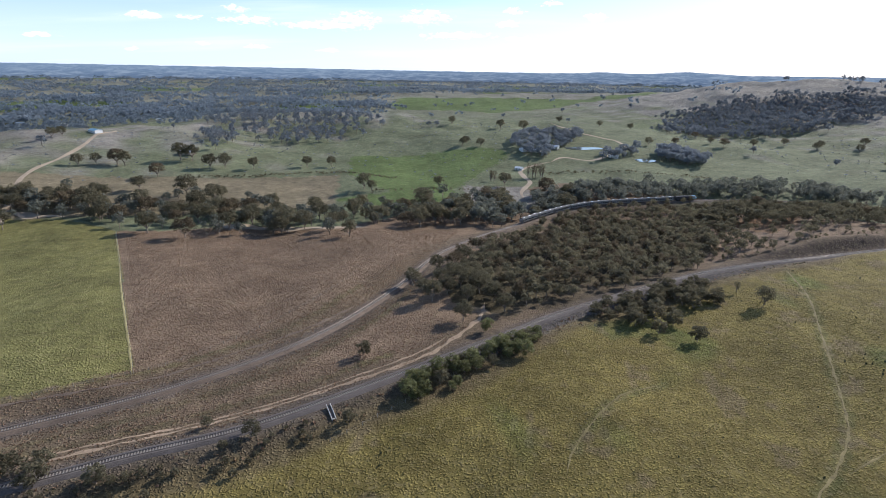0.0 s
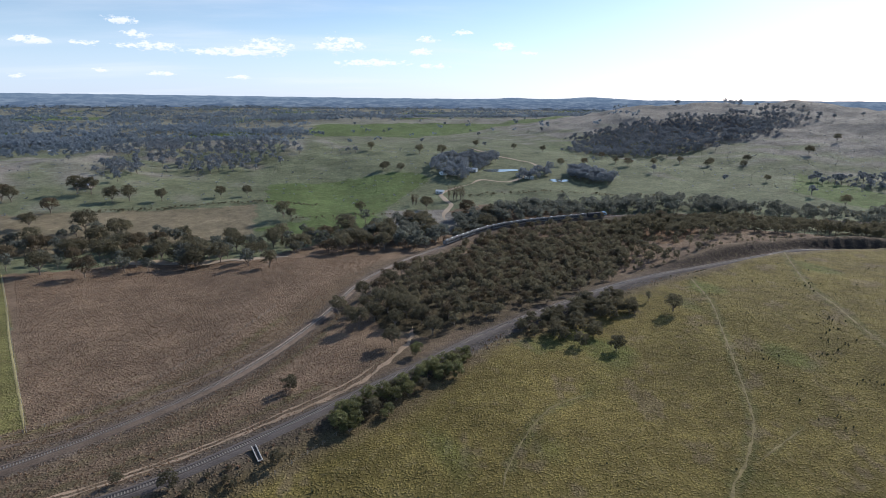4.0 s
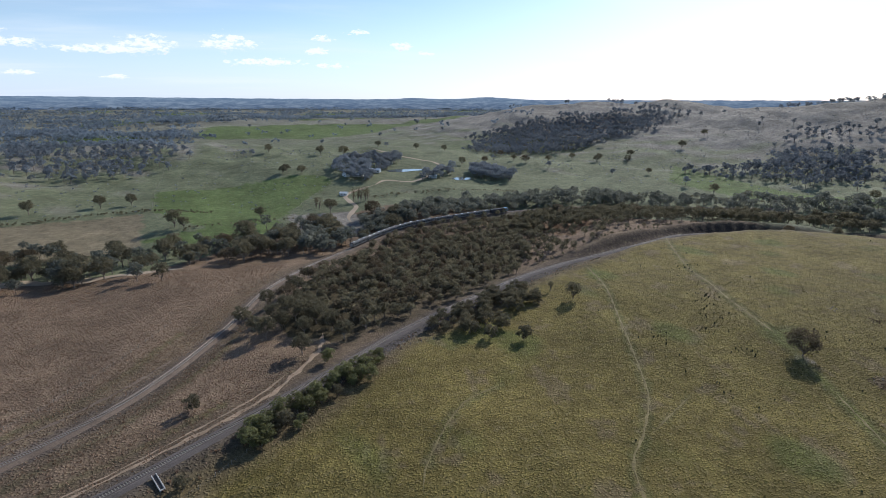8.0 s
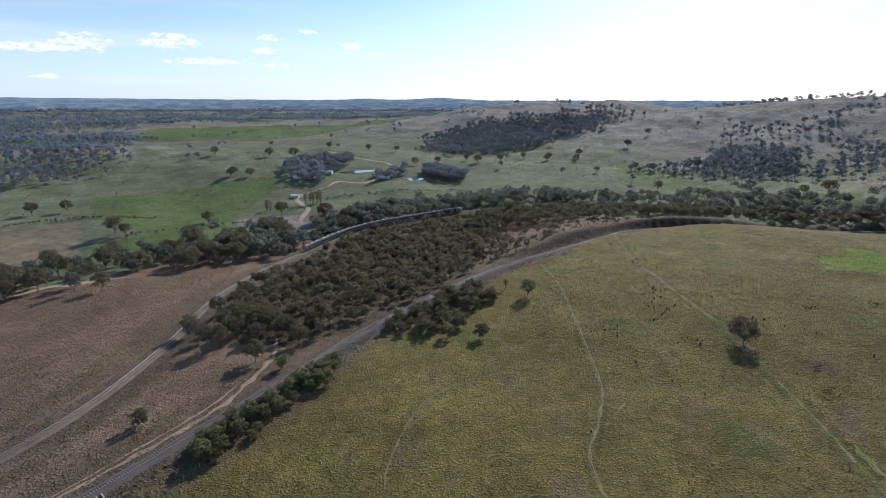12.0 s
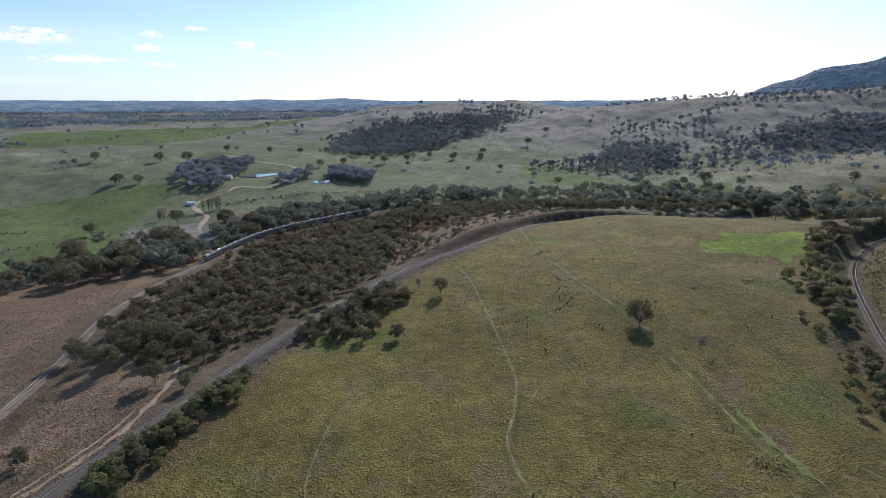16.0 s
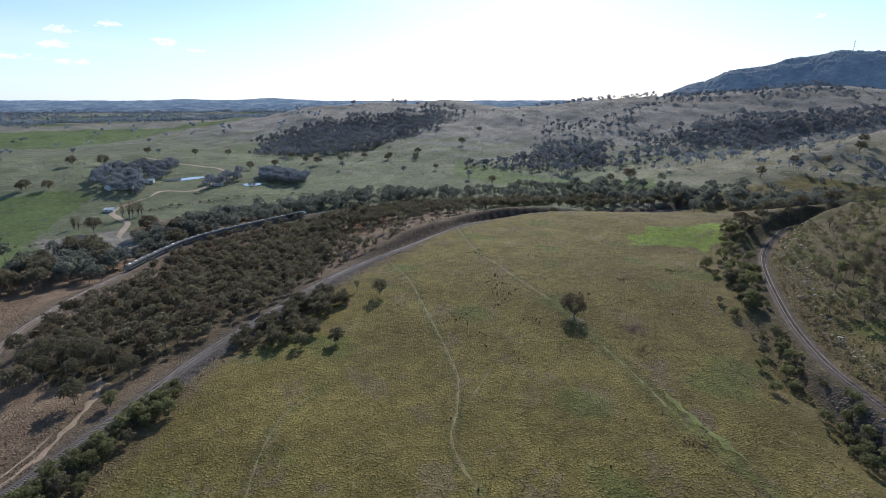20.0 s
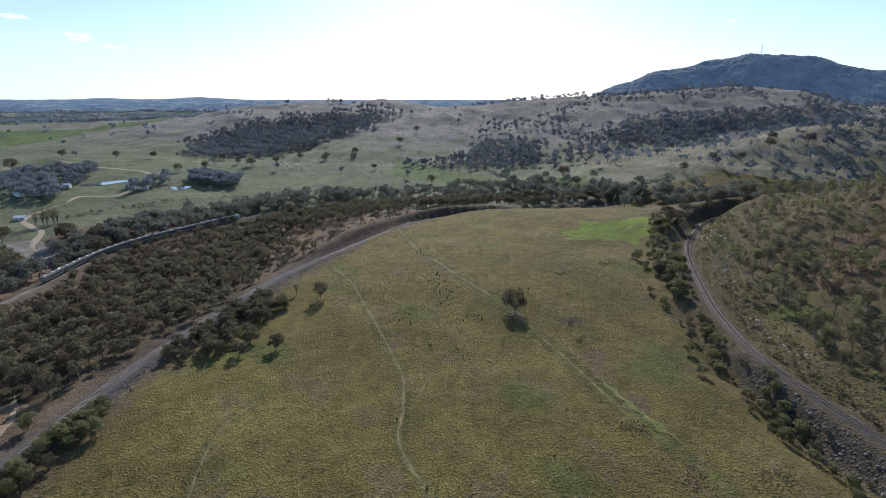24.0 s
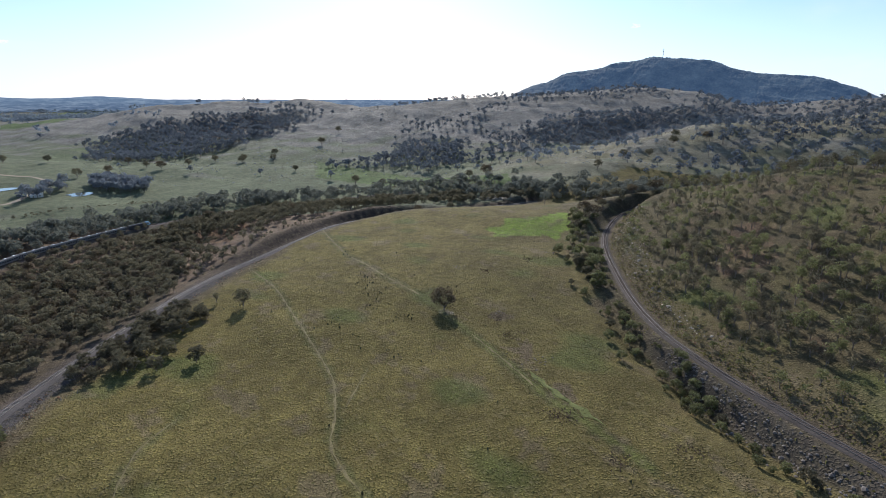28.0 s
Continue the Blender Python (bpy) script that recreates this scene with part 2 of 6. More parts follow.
M_WALL = material("pale_weatherboard", (0.62, 0.58, 0.50), 0.8, vary=0.12, size=0.8, bump=0.15)
M_TIN = material("galvanised_roof_iron", (0.62, 0.63, 0.64), 0.38, metal=0.5, vary=0.15, size=0.7, bump=0.2)
M_TIN_BLUE = material("blue_roof_iron", (0.18, 0.36, 0.48), 0.4, metal=0.2, vary=0.12, size=0.7, bump=0.2)
M_GLASS = material("dark_window_glass", (0.03, 0.035, 0.04), 0.08, vary=0.1, size=1, bump=0, spec=0.6)
M_WOOD = material("weathered_timber", (0.30, 0.26, 0.21), 0.9, vary=0.3, size=0.25, bump=0.4)
M_STEEL = material("dark_steel", (0.07, 0.07, 0.075), 0.55, metal=0.4, vary=0.25, size=0.5, bump=0.15)
M_CAR = material("silver_carriage", (0.30, 0.31, 0.32), 0.35, metal=0.6, vary=0.12, size=0.8, bump=0.05)
M_ROOF = material("dusty_carriage_roof", (0.125, 0.123, 0.118), 0.9, metal=0.0, vary=0.15, size=1.5, bump=0.05)
M_TUFT = material("straw_tussock", (0.192, 0.175, 0.066), 0.9, vary=0.3, size=2, bump=0, island=0.45, see=0.5)
M_DRYTUFT = material("dry_brown_grass", (0.248, 0.165, 0.110), 0.9, vary=0.3, size=3, bump=0, island=0.45, see=0.5)
M_RUSH = material("dark_rush_clump", (0.06, 0.065, 0.035), 0.8, vary=0.3, size=1, bump=0, island=0.4, see=0.2)
M_WIRE = material("fence_wire", (0.25, 0.24, 0.22), 0.5, metal=0.8, vary=0.1, size=1, bump=0)


def ground_material():
    m = bpy.data.materials.new("pasture_ground")
    m.use_nodes = True
    nt = m.node_tree
    nt.nodes.clear()
    L = nt.links.new
    out, bs = node(nt, "OutputMaterial"), node(nt, "BsdfPrincipled", Roughness=0.95)
    bs.inputs["Specular IOR Level"].default_value = 0.1
    tc = node(nt, "TexCoord")
    at = nt.nodes.new("ShaderNodeAttribute")
    at.attribute_name = "land"
    fac = None
    for scale, det, lo, hi in ((1 / 0.45, 3.0, 0.66, 1.34), (1 / 4.5, 4.0, 0.76, 1.24), (1 / 14.0, 5.0, 0.82, 1.18), (1 / 42.0, 4.0, 0.80, 1.20), (1 / 260.0, 3.0, 0.85, 1.15)):
        n = node(nt, "TexNoise", Scale=scale, Detail=det, Roughness=0.62)
        L(tc.outputs["Object"], n.inputs["Vector"])
        r = node(nt, "MapRange")
        r.inputs["From Min"].default_value, r.inputs["From Max"].default_value = 0.3, 0.7
        r.inputs["To Min"].default_value, r.inputs["To Max"].default_value = lo, hi
        L(n.outputs["Fac"], r.inputs["Value"])
        if fac is None:
            fac, fine = r.outputs[0], n
        else:
            mu = nt.nodes.new("ShaderNodeMath")
            mu.operation = "MULTIPLY"
            L(fac, mu.inputs[0])
            L(r.outputs[0], mu.inputs[1])
            fac = mu.outputs[0]
            if scale > 0.1:
                mid = n
    sc = nt.nodes.new("ShaderNodeVectorMath")
    sc.operation = "SCALE"
    L(at.outputs["Color"], sc.inputs[0])
    L(fac, sc.inputs["Scale"])
    # low grass tussocks: domes about a metre apart, duller between them
    bend = node(nt, "TexNoise", Scale=1 / 1.1, Detail=3.0)
    L(tc.outputs["Object"], bend.inputs["Vector"])
    push = nt.nodes.new("ShaderNodeVectorMath")
    push.operation = "MULTIPLY_ADD"
    push.inputs[1].default_value = (1.5, 1.5, 0.0)
    L(bend.outputs["Color"], push.inputs[0])
    L(tc.outputs["Object"], push.inputs[2])
    flat = nt.nodes.new("ShaderNodeVectorMath")
    flat.operation = "MULTIPLY"
    flat.inputs[1].default_value = (1.0, 1.0, 0.0)
    L(push.outputs[0], flat.inputs[0])
    cells = node(nt, "TexVoronoi", Scale=1 / 0.72, Randomness=1.0)
    L(flat.outputs[0], cells.inputs["Vector"])
    dome = node(nt, "MapRange")
    dome.interpolation_type = "SMOOTHSTEP"
    for k, v in (("From Min", 0.62), ("From Max", 0.1), ("To Min", 0.0), ("To Max", 1.0)):
        dome.inputs[k].default_value = v
    L(cells.outputs["Distance"], dome.inputs["Value"])
    gap = node(nt, "MapRange")
    for k, v in (("To Min", 0.80), ("To Max", 1.12)):
        gap.inputs[k].default_value = v
    L(dome.outputs[0], gap.inputs["Value"])
    mu = nt.nodes.new("ShaderNodeMath")
    mu.operation = "MULTIPLY"
    L(fac, mu.inputs[0])
    L(gap.outputs[0], mu.inputs[1])
    L(mu.outputs[0], sc.inputs["Scale"])
    # straw and green blades mixed through the sward
    hue = node(nt, "TexNoise", Scale=1 / 2.2, Detail=5.0, Roughness=0.7)
    L(tc.outputs["Object"], hue.inputs["Vector"])
    hr = node(nt, "MapRange")
    hr.inputs["From Min"].default_value, hr.inputs["From Max"].default_value = 0.52, 0.72
    hr.inputs["To Max"].default_value = 0.45
    L(hue.outputs["Fac"], hr.inputs["Value"])
    mx = nt.nodes.new("ShaderNodeMix")
    mx.data_type = "RGBA"
    L(hr.outputs[0], mx.inputs["Factor"])
    L(sc.outputs[0], mx.inputs[6])
    mx.inputs[7].default_value = (0.25, 0.20, 0.11, 1)
    L(mx.outputs[2], bs.inputs["Base Color"])
    b1 = node(nt, "Bump", Strength=1.0, Distance=0.27)
    L(dome.outputs[0], b1.inputs["Height"])
    b3 = node(nt, "Bump", Strength=0.8, Distance=0.10)
    L(fine.outputs["Fac"], b3.inputs["Height"])
    L(b1.outputs[0], b3.inputs["Normal"])
    b2 = node(nt, "Bump", Strength=0.6, Distance=0.45)
    L(mid.outputs["Fac"], b2.inputs["Height"])
    L(b3.outputs[0], b2.inputs["Normal"])
    L(b2.outputs[0], bs.inputs["Normal"])
    L(bs.outputs[0], out.inputs["Surface"])
    return m


M_GROUND = ground_material()

# ---- the lie of the land: bearings in degrees from north (y), distances in metres ----
def P(b, r):
    return (r * math.sin(math.radians(b)), r * math.cos(math.radians(b)))


def sstep(a, b, x):
    k = np.clip((x - a) / (b - a), 0.0, 1.0)
    return k * k * (3 - 2 * k)


def hills(x, y, crest, power=2.0):
    """The height of a ridge whose crest runs through (bearing, distance, height, half width)."""
    out = np.zeros_like(x)
    pts = [(*P(c[0], c[1]), c[2], c[3]) for c in crest]
    for (ax, ay, ah, aw), (bx, by, bh, bw) in zip(pts, pts[1:]):
        dx, dy = bx - ax, by - ay
        k = np.clip(((x - ax) * dx + (y - ay) * dy) / (dx * dx + dy * dy), 0, 1)
        d = np.hypot(x - ax - k * dx, y - ay - k * dy)
        out = np.maximum(out, (ah + (bh - ah) * k) * np.exp(-((d / (aw + (bw - aw) * k)) ** power)))
    return out


def waves(x, y, size, seed):
    """Smooth irregular undulation between about -1 and 1."""
    rng = np.random.RandomState(seed)
    out = np.zeros_like(x)
    for _ in range(9):
        a, ph, f = rng.uniform(0, 2 * np.pi), rng.uniform(0, 2 * np.pi), rng.uniform(0.6, 1.9) / size
        out = out + np.sin(2 * np.pi * f * (x * np.cos(a) + y * np.sin(a)) + ph)
    return out / 4.2


MAIN_RIDGE = [(-4, 2000, 14, 380), (10, 1850, 22, 400), (20, 1800, 31, 420), (26, 1700, 46, 420), (29.5, 1600, 62, 390), (32.0, 1500, 81, 380), (33.8, 1500, 82, 380),
              (36.9, 1500, 80, 390), (39.7, 1500, 82, 400), (42, 1490, 82, 410), (44.4, 1450, 68, 420), (53, 1400, 86, 430), (57, 1380, 92, 410), (61.7, 1350, 102, 400),
              (68, 1400, 112, 380), (75, 1500, 124, 380), (83.4, 1600, 76, 380), (91, 1500, 94, 380), (112, 1500, 100, 380)]
SPUR = [(62.5, 600, 12, 110), (71, 700, 36, 150), (78.4, 800, 55, 170), (83.2, 850, 68, 180), (88, 900, 76, 190), (94.4, 900, 88, 200), (112, 900, 95, 220)]
MOUNTAIN = [(60, 3600, 5, 200), (62.8, 3600, 60, 230), (66, 3600, 153, 260), (69.4, 3600, 225, 300), (72.8, 3600, 259, 340), (76.2, 3600, 298, 380),
            (80, 3600, 275, 380), (84.8, 3600, 196, 380), (88.3, 3600, 179, 350), (91.5, 3600, 88, 300), (94.2, 3600, 66, 260), (108, 3600, 20, 260)]
WEST_HILL = [(-70, 750, 30, 220), (-45, 750, 32, 220), (-30, 800, 31, 210), (-20, 850, 24, 180)]
WOOD_RIDGE = [(-21, 1000, 30, 180), (-8, 950, 27, 180)]
PASTURE = [(-6, 900, 27, 220), (4, 850, 29, 220), (12, 900, 22, 220)]
FIELD_DOME = [(75, 90, 3, 130), (62, 250, 5, 120), (60, 370, 7, 110)]
KNOLLS = [[(31.4, 1500, 8, 45), (33.6, 1500, 9, 75)], [(38.9, 1520, 9, 70), (40.4, 1520, 8, 80)]]
BUSH_HILL = [(82, 480, 18, 70), (85, 450, 31, 100), (95, 420, 50, 125), (115, 380, 66, 150)]


def land(x, y):
    """Height of the natural ground."""
    r = np.hypot(x, y)
    bear = np.degrees(np.arctan2(x, y))
    low = -14.0 * sstep(190, 420, r) * (1 - sstep(24, 38, bear)) - 14.0 * sstep(410, 520, r) * sstep(24, 38, bear)
    far = 176.0 * sstep(0, 1, (r - 500) / 8800.0) * np.clip(1.06 - 0.0085 * bear, 0.7, 1.5)
    big = [hills(x, y, c) for c in (MAIN_RIDGE, SPUR, MOUNTAIN, WEST_HILL, WOOD_RIDGE, PASTURE)]
    top = sum(b ** 3 for b in big) ** (1 / 3.0)
    z = low - 2.0 + np.where(r > 500, far, 0) + top + hills(x, y, FIELD_DOME) + hills(x, y, BUSH_HILL) + sum(hills(x, y, k) for k in KNOLLS)
    rough = sstep(60, 400, r)
    z = z + waves(x, y, 170, 3) * (0.7 + 1.3 * rough) + waves(x, y, 45, 4) * 0.35
    z = z + waves(x, y, 320, 5) * np.clip(top / 60, 0, 1) * 5 + waves(x, y, 110, 6) * np.clip(top / 60, 0, 1) * 3.0 + waves(x, y, 48, 7) * np.clip(top / 60, 0, 1) * 1.7
    return z


def smooth_line(pts, step):
    """A rounded line through (x, y, z) points, evenly spaced."""
    p = np.array(pts, float)
    p = np.vstack([2 * p[0] - p[1], p, 2 * p[-1] - p[-2]])
    out = []
    for i in range(1, len(p) - 2):
        u = np.linspace(0, 1, 40, endpoint=False)[:, None]
        a, b, c, d = p[i - 1:i + 3]
        out.append(0.5 * (2 * b + (c - a) * u + (2 * a - 5 * b + 4 * c - d) * u ** 2 + (3 * b - a - 3 * c + d) * u ** 3))
    out = np.vstack(out + [p[-2:-1]])
    s = np.concatenate([[0], np.cumsum(np.linalg.norm(np.diff(out[:, :2], axis=0), axis=1))])
    t = np.arange(0, s[-1], step)
    return np.stack([np.interp(t, s, out[:, k]) for k in range(3)], 1)
TRACK_A = [(-75, 190, 1), (-60, 160, 1), (-46.2, 137, 1), (-35.7, 130.2, 1), (-22.3, 128, 1), (-3.8, 147, 0.5), (8, 175, -0.2), (15, 203, -1),
           (25.6, 260, -2.5), (31, 298, -3.5), (36, 333, -4), (40.8, 379, -5), (44, 412, -5.4), (49.7, 442, -6.5), (58, 480, -9), (66, 540, -10)]
TRACK_B = [(-80, 230, -1), (-60, 185, -1), (-45, 166, -1.5), (-29.8, 162, -2), (-15, 181, -3), (-5.6, 227, -5.5), (-1, 276, -7.5), (3.3, 313, -8.5),
           (7.3, 345, -9.5), (14, 411, -10.7), (20, 450, -11.3), (28, 500, -12), (35.4, 530, -12), (44.1, 555, -11.5), (52, 575, -8)]
TRACK_C = [(125, 140, 4), (110, 142, 4), (100, 152, 4), (92.3, 163.5, 4), (83, 188, 4.5), (78.8, 210, 4.6), (75.4, 250, 5), (73, 325, 5.5),
           (73.7, 385, 6.5), (75.2, 418, 8), (77.5, 440, 10)]
LINES = [smooth_line([(*P(b, r), z) for b, r, z in t], 11.0) for t in (TRACK_A, TRACK_B, TRACK_C)]
CUT_BANK = [(29, 293, 0.4, 5), (33, 323, 1.5, 5), (36, 345, 2.2, 5), (40.5, 392, 2.7, 6), (44, 424, 2.8, 6), (48, 452, 2.8, 7), (54, 484, 2.6, 8)]
GULLY = [(104, 136, 3, 14), (93, 147, 6, 14), (84, 168, 6, 13), (79, 192, 4, 12), (76, 226, 3, 11)]


PONDS = [(14.6, 722, 19, 12), (20.8, 680, 9, 11), (1.4, 1090, 14, 10)]


def to_line(x, y, line):
    """Distance to a line, its height there and the side (positive: to the right of its run)."""
    best = np.full(x.shape, 1e9)
    high, side = np.zeros(x.shape), np.ones(x.shape)
    for (ax, ay, az), (bx, by, bz) in zip(line, line[1:]):
        dx, dy = bx - ax, by - ay
        k = np.clip(((x - ax) * dx + (y - ay) * dy) / (dx * dx + dy * dy), 0, 1)
        ox, oy = x - ax - k * dx, y - ay - k * dy
        d = np.hypot(ox, oy)
        near = d < best
        best = np.where(near, d, best)
        high = np.where(near, az + (bz - az) * k, high)
        side = np.where(near, np.sign(dy * ox - dx * oy), side)
    return best, high, side


def ground(x, y):
    """Height of the ground, graded along the railway lines."""
    x, y = np.asarray(x, float), np.asarray(y, float)
    shape = x.shape
    x, y = x.ravel(), y.ravel()
    z = land(x, y) + hills(x, y, CUT_BANK) - hills(x, y, GULLY)
    near = np.nonzero(np.hypot(x, y) < 720)[0]
    for line in LINES:
        d, high, _ = to_line(x[near], y[near], line)
        k = sstep(3.6, 13.0, d)
        z[near] = (high - 0.5) * (1 - k) + z[near] * k
    for b, r, wide, deep in PONDS:
        px, py = P(b, r)
        d = np.hypot((x - px) / wide, (y - py) / deep)
        level = float(land(np.array([px]), np.array([py]))[0])
        k = sstep(1.0, 2.2, d)
        z = (level - 0.6) * (1 - k) + z * k
    return z.reshape(shape)

# ---- the ground sheet and its land cover ----
def inside(x, y, corners):
    """Whether points lie in the area with these (bearing, distance) corners."""
    c = [P(b, r) for b, r in corners]
    res = np.zeros(x.shape, bool)
    for (ax, ay), (bx, by) in zip(c, c[1:] + c[:1]):
        cut = (ay > y) != (by > y)
        res ^= cut & (x < (bx - ax) * (y - ay) / ((by - ay) or 1e-9) + ax)
    return res


# the straw and forest tones hold some blue-grey haze in their colour
OLIVE, DRY, GREEN, STRAW = (0.172, 0.137, 0.044), (0.208, 0.146, 0.098), (0.122, 0.165, 0.058), (0.262, 0.240, 0.205)
LITTER, MOIST, HAZE_FOREST = (0.070, 0.057, 0.032), (0.166, 0.182, 0.106), (0.090, 0.115, 0.125)
AREAS = []
TRAILS = [([(34.7, 298), (36.6, 262), (38.1, 229), (40, 196), (41.4, 177), (42.5, 160), (42.4, 139), (41.7, 126), (43.2, 113), (45.5, 104), (49, 90)], 1.0),
          ([(42, 385), (44, 317), (47, 275), (50.1, 245), (53.3, 224), (58.6, 191), (61.3, 177), (64.7, 161), (67.4, 150), (70.2, 142), (74.3, 133), (78.2, 125), (82.1, 119)], 1.4),
          ([(25.9, 157), (22.3, 147), (20.4, 138), (18.4, 126), (16.7, 114), (16.3, 105)], 0.8), ([(46.6, 167), (45.1, 154), (43.3, 140)], 0.4),
          ([(-47, 183), (-30, 176), (-17, 192), (-9, 232)], 0.9), ([(-46, 155), (-30, 151), (-16, 165), (-6, 200), (-3, 240)], 0.8), ([(-46, 150), (-30, 143), (-15, 149), (-4, 165)], 0.7)]


def land_cover(x, y, z):
    r, bear = np.hypot(x, y), np.degrees(np.arctan2(x, y))
    xw, yw = x + waves(x, y, 22, 11) * 2.5 + waves(x, y, 7, 17), y + waves(x, y, 19, 12) * 2.5 + waves(x, y, 6, 18)
    col = np.empty((len(x), 3))
    col[:] = MOIST
    near = np.nonzero(r < 720)[0]
    dist = []
    for line in LINES:
        d, s = np.full(len(x), 999.0), np.full(len(x), 0.0)
        d[near], _, s[near] = to_line(x[near], y[near], line)
        dist.append((d, s))
    (dA, sA), (dB, sB), (dC, sC) = dist
    n1, n2 = waves(x, y, 90, 13), waves(x, y, 400, 14)

    def lay(mask, c):
        k = np.clip(mask, 0, 1)[:, None]
        col[:] = col * (1 - k) + np.array(c) * k

    top = np.maximum.reduce([hills(x, y, c) for c in (MAIN_RIDGE, SPUR, WEST_HILL, WOOD_RIDGE)])
    lay(sstep(10, 40, top + 14 * n1), STRAW)
    lay(sstep(8, 30, hills(x, y, SPUR)) * (0.55 + 0.3 * n1), (0.215, 0.195, 0.105))
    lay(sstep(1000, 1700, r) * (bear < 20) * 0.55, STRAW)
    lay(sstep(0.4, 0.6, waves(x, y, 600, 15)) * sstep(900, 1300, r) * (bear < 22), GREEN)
    # haze over the far plain, laid on as blue-grey ground colour
    lay(sstep(1700, 2300, r) * (bear < 30) * (0.05 + 0.3 * sstep(0.0, 0.5, waves(x, y, 500, 16))), HAZE_FOREST)
    # haze painted into the mountain ground as blue-grey
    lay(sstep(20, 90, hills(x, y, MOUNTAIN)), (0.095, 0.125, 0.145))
    mid = (sA < 0) & (r < 460)
    lay(mid * 1.0 * (sB > 0), DRY)
    lay(((sB < 0) & (dB < 90) & (r < 520)) * 1.0, DRY)
    lay(((sA > 0) & (r < 640)) * 1.0, OLIVE)
    lay(hills(x, y, BUSH_HILL) / 8.0 * (r < 640), (0.118, 0.094, 0.050))
    for corners, c, wobble in AREAS:
        lay(inside(xw if wobble else x, yw if wobble else y, corners) * 1.0, c)
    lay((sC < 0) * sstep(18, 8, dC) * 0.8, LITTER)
    lay(sstep(0.15, 0.7, waves(x, y, 38, 29) + 0.4 * waves(x, y, 12, 30)) * np.clip(hills(x, y, BUSH_HILL) / 8.0, 0, 1) * (r < 640) * 0.6, (0.140, 0.120, 0.050))
    lay(sstep(0.5, 1.0, waves(x, y, 30, 33)) * np.clip(hills(x, y, BUSH_HILL) / 8.0, 0, 1) * (r < 640) * 0.6, (0.150, 0.098, 0.062))
    lay((sC > 0) * sstep(45, 10, dC) * (r < 640) * 0.5, (0.120, 0.098, 0.048))
    lush = sstep(51, 58, bear)
    for trail, wide in TRAILS:
        near = np.nonzero(r < 420)[0]
        d = np.full(len(x), 99.0)
        d[near] = to_line(x[near], y[near], smooth_line([(*P(b, q), 0) for b, q in trail], 12.0))[0]
        lay(sstep(wide * 2.6, wide, d + 0.9 * waves(x, y, 9, 21)) * 0.6, (0.085, 0.092, 0.034))
        lay(sstep(wide, wide * 0.3, d + 0.5 * waves(x, y, 7, 22)) * (0.42 + 0.3 * sstep(-0.2, 0.5, waves(x, y, 26, 28))) * 0.8 * (1 - lush), (0.245, 0.190, 0.080))
        lay(sstep(wide * 1.3, wide * 0.4, d + 0.5 * waves(x, y, 7, 22)) * 0.6 * lush, (0.155, 0.160, 0.042))
    lay(sstep(0.55, 1.0, waves(x, y, 33, 23) + 0.5 * waves(x, y, 9, 24)) * ((sA > 0) & (r < 460)) * 0.55, (0.172, 0.130, 0.082))
    lay(sstep(0.5, 1.1, waves(x, y, 50, 25)) * ((sA > 0) & (r < 460)) * 0.7, (0.112, 0.130, 0.036))
    lay((sC > 0) * sstep(13, 5, dC + 2.5 * waves(x, y, 14, 27)) * 0.35, (0.17, 0.125, 0.082))
    for d, w in ((dA, 15), (dB, 12), (dC, 11)):
        lay(sstep(w + 6, w - 3, d + 3 * n1) * (0.3 if w == 11 else 0.7), (0.124, 0.094, 0.062))
        lay(sstep(5.6, 3.6, d + 0.6 * n1 + (2.0 if w == 11 else 0.0)) * 0.8, (0.105, 0.084, 0.068) if w == 11 else (0.118, 0.096, 0.080))
    lay((sA > 0) * sstep(9, 7, dA + 0.5 * n1) * sstep(2, 5, bear) * sstep(36, 31, bear), (0.090, 0.079, 0.074))
    lay((sC < 0) * sstep(14, 11, dC + 2 * n1) * sstep(3.4, 4.6, dC) * sstep(77, 80, bear) * 0.75, (0.082, 0.068, 0.055))
    lay((sA > 0) * sstep(10, 7, dA + n1) * sstep(5, 2, bear) * sstep(3.2, 4.5, dA) * 0.7, (0.105, 0.082, 0.060))
    # shade on the cutting's far bank, put into the ground colour
    lay((sA < 0) * sstep(11.5, 9.0, dA + n1) * sstep(2.0, 3.2, dA) * sstep(28, 34, bear) * (r < 560), (0.072, 0.053, 0.040))
    return col


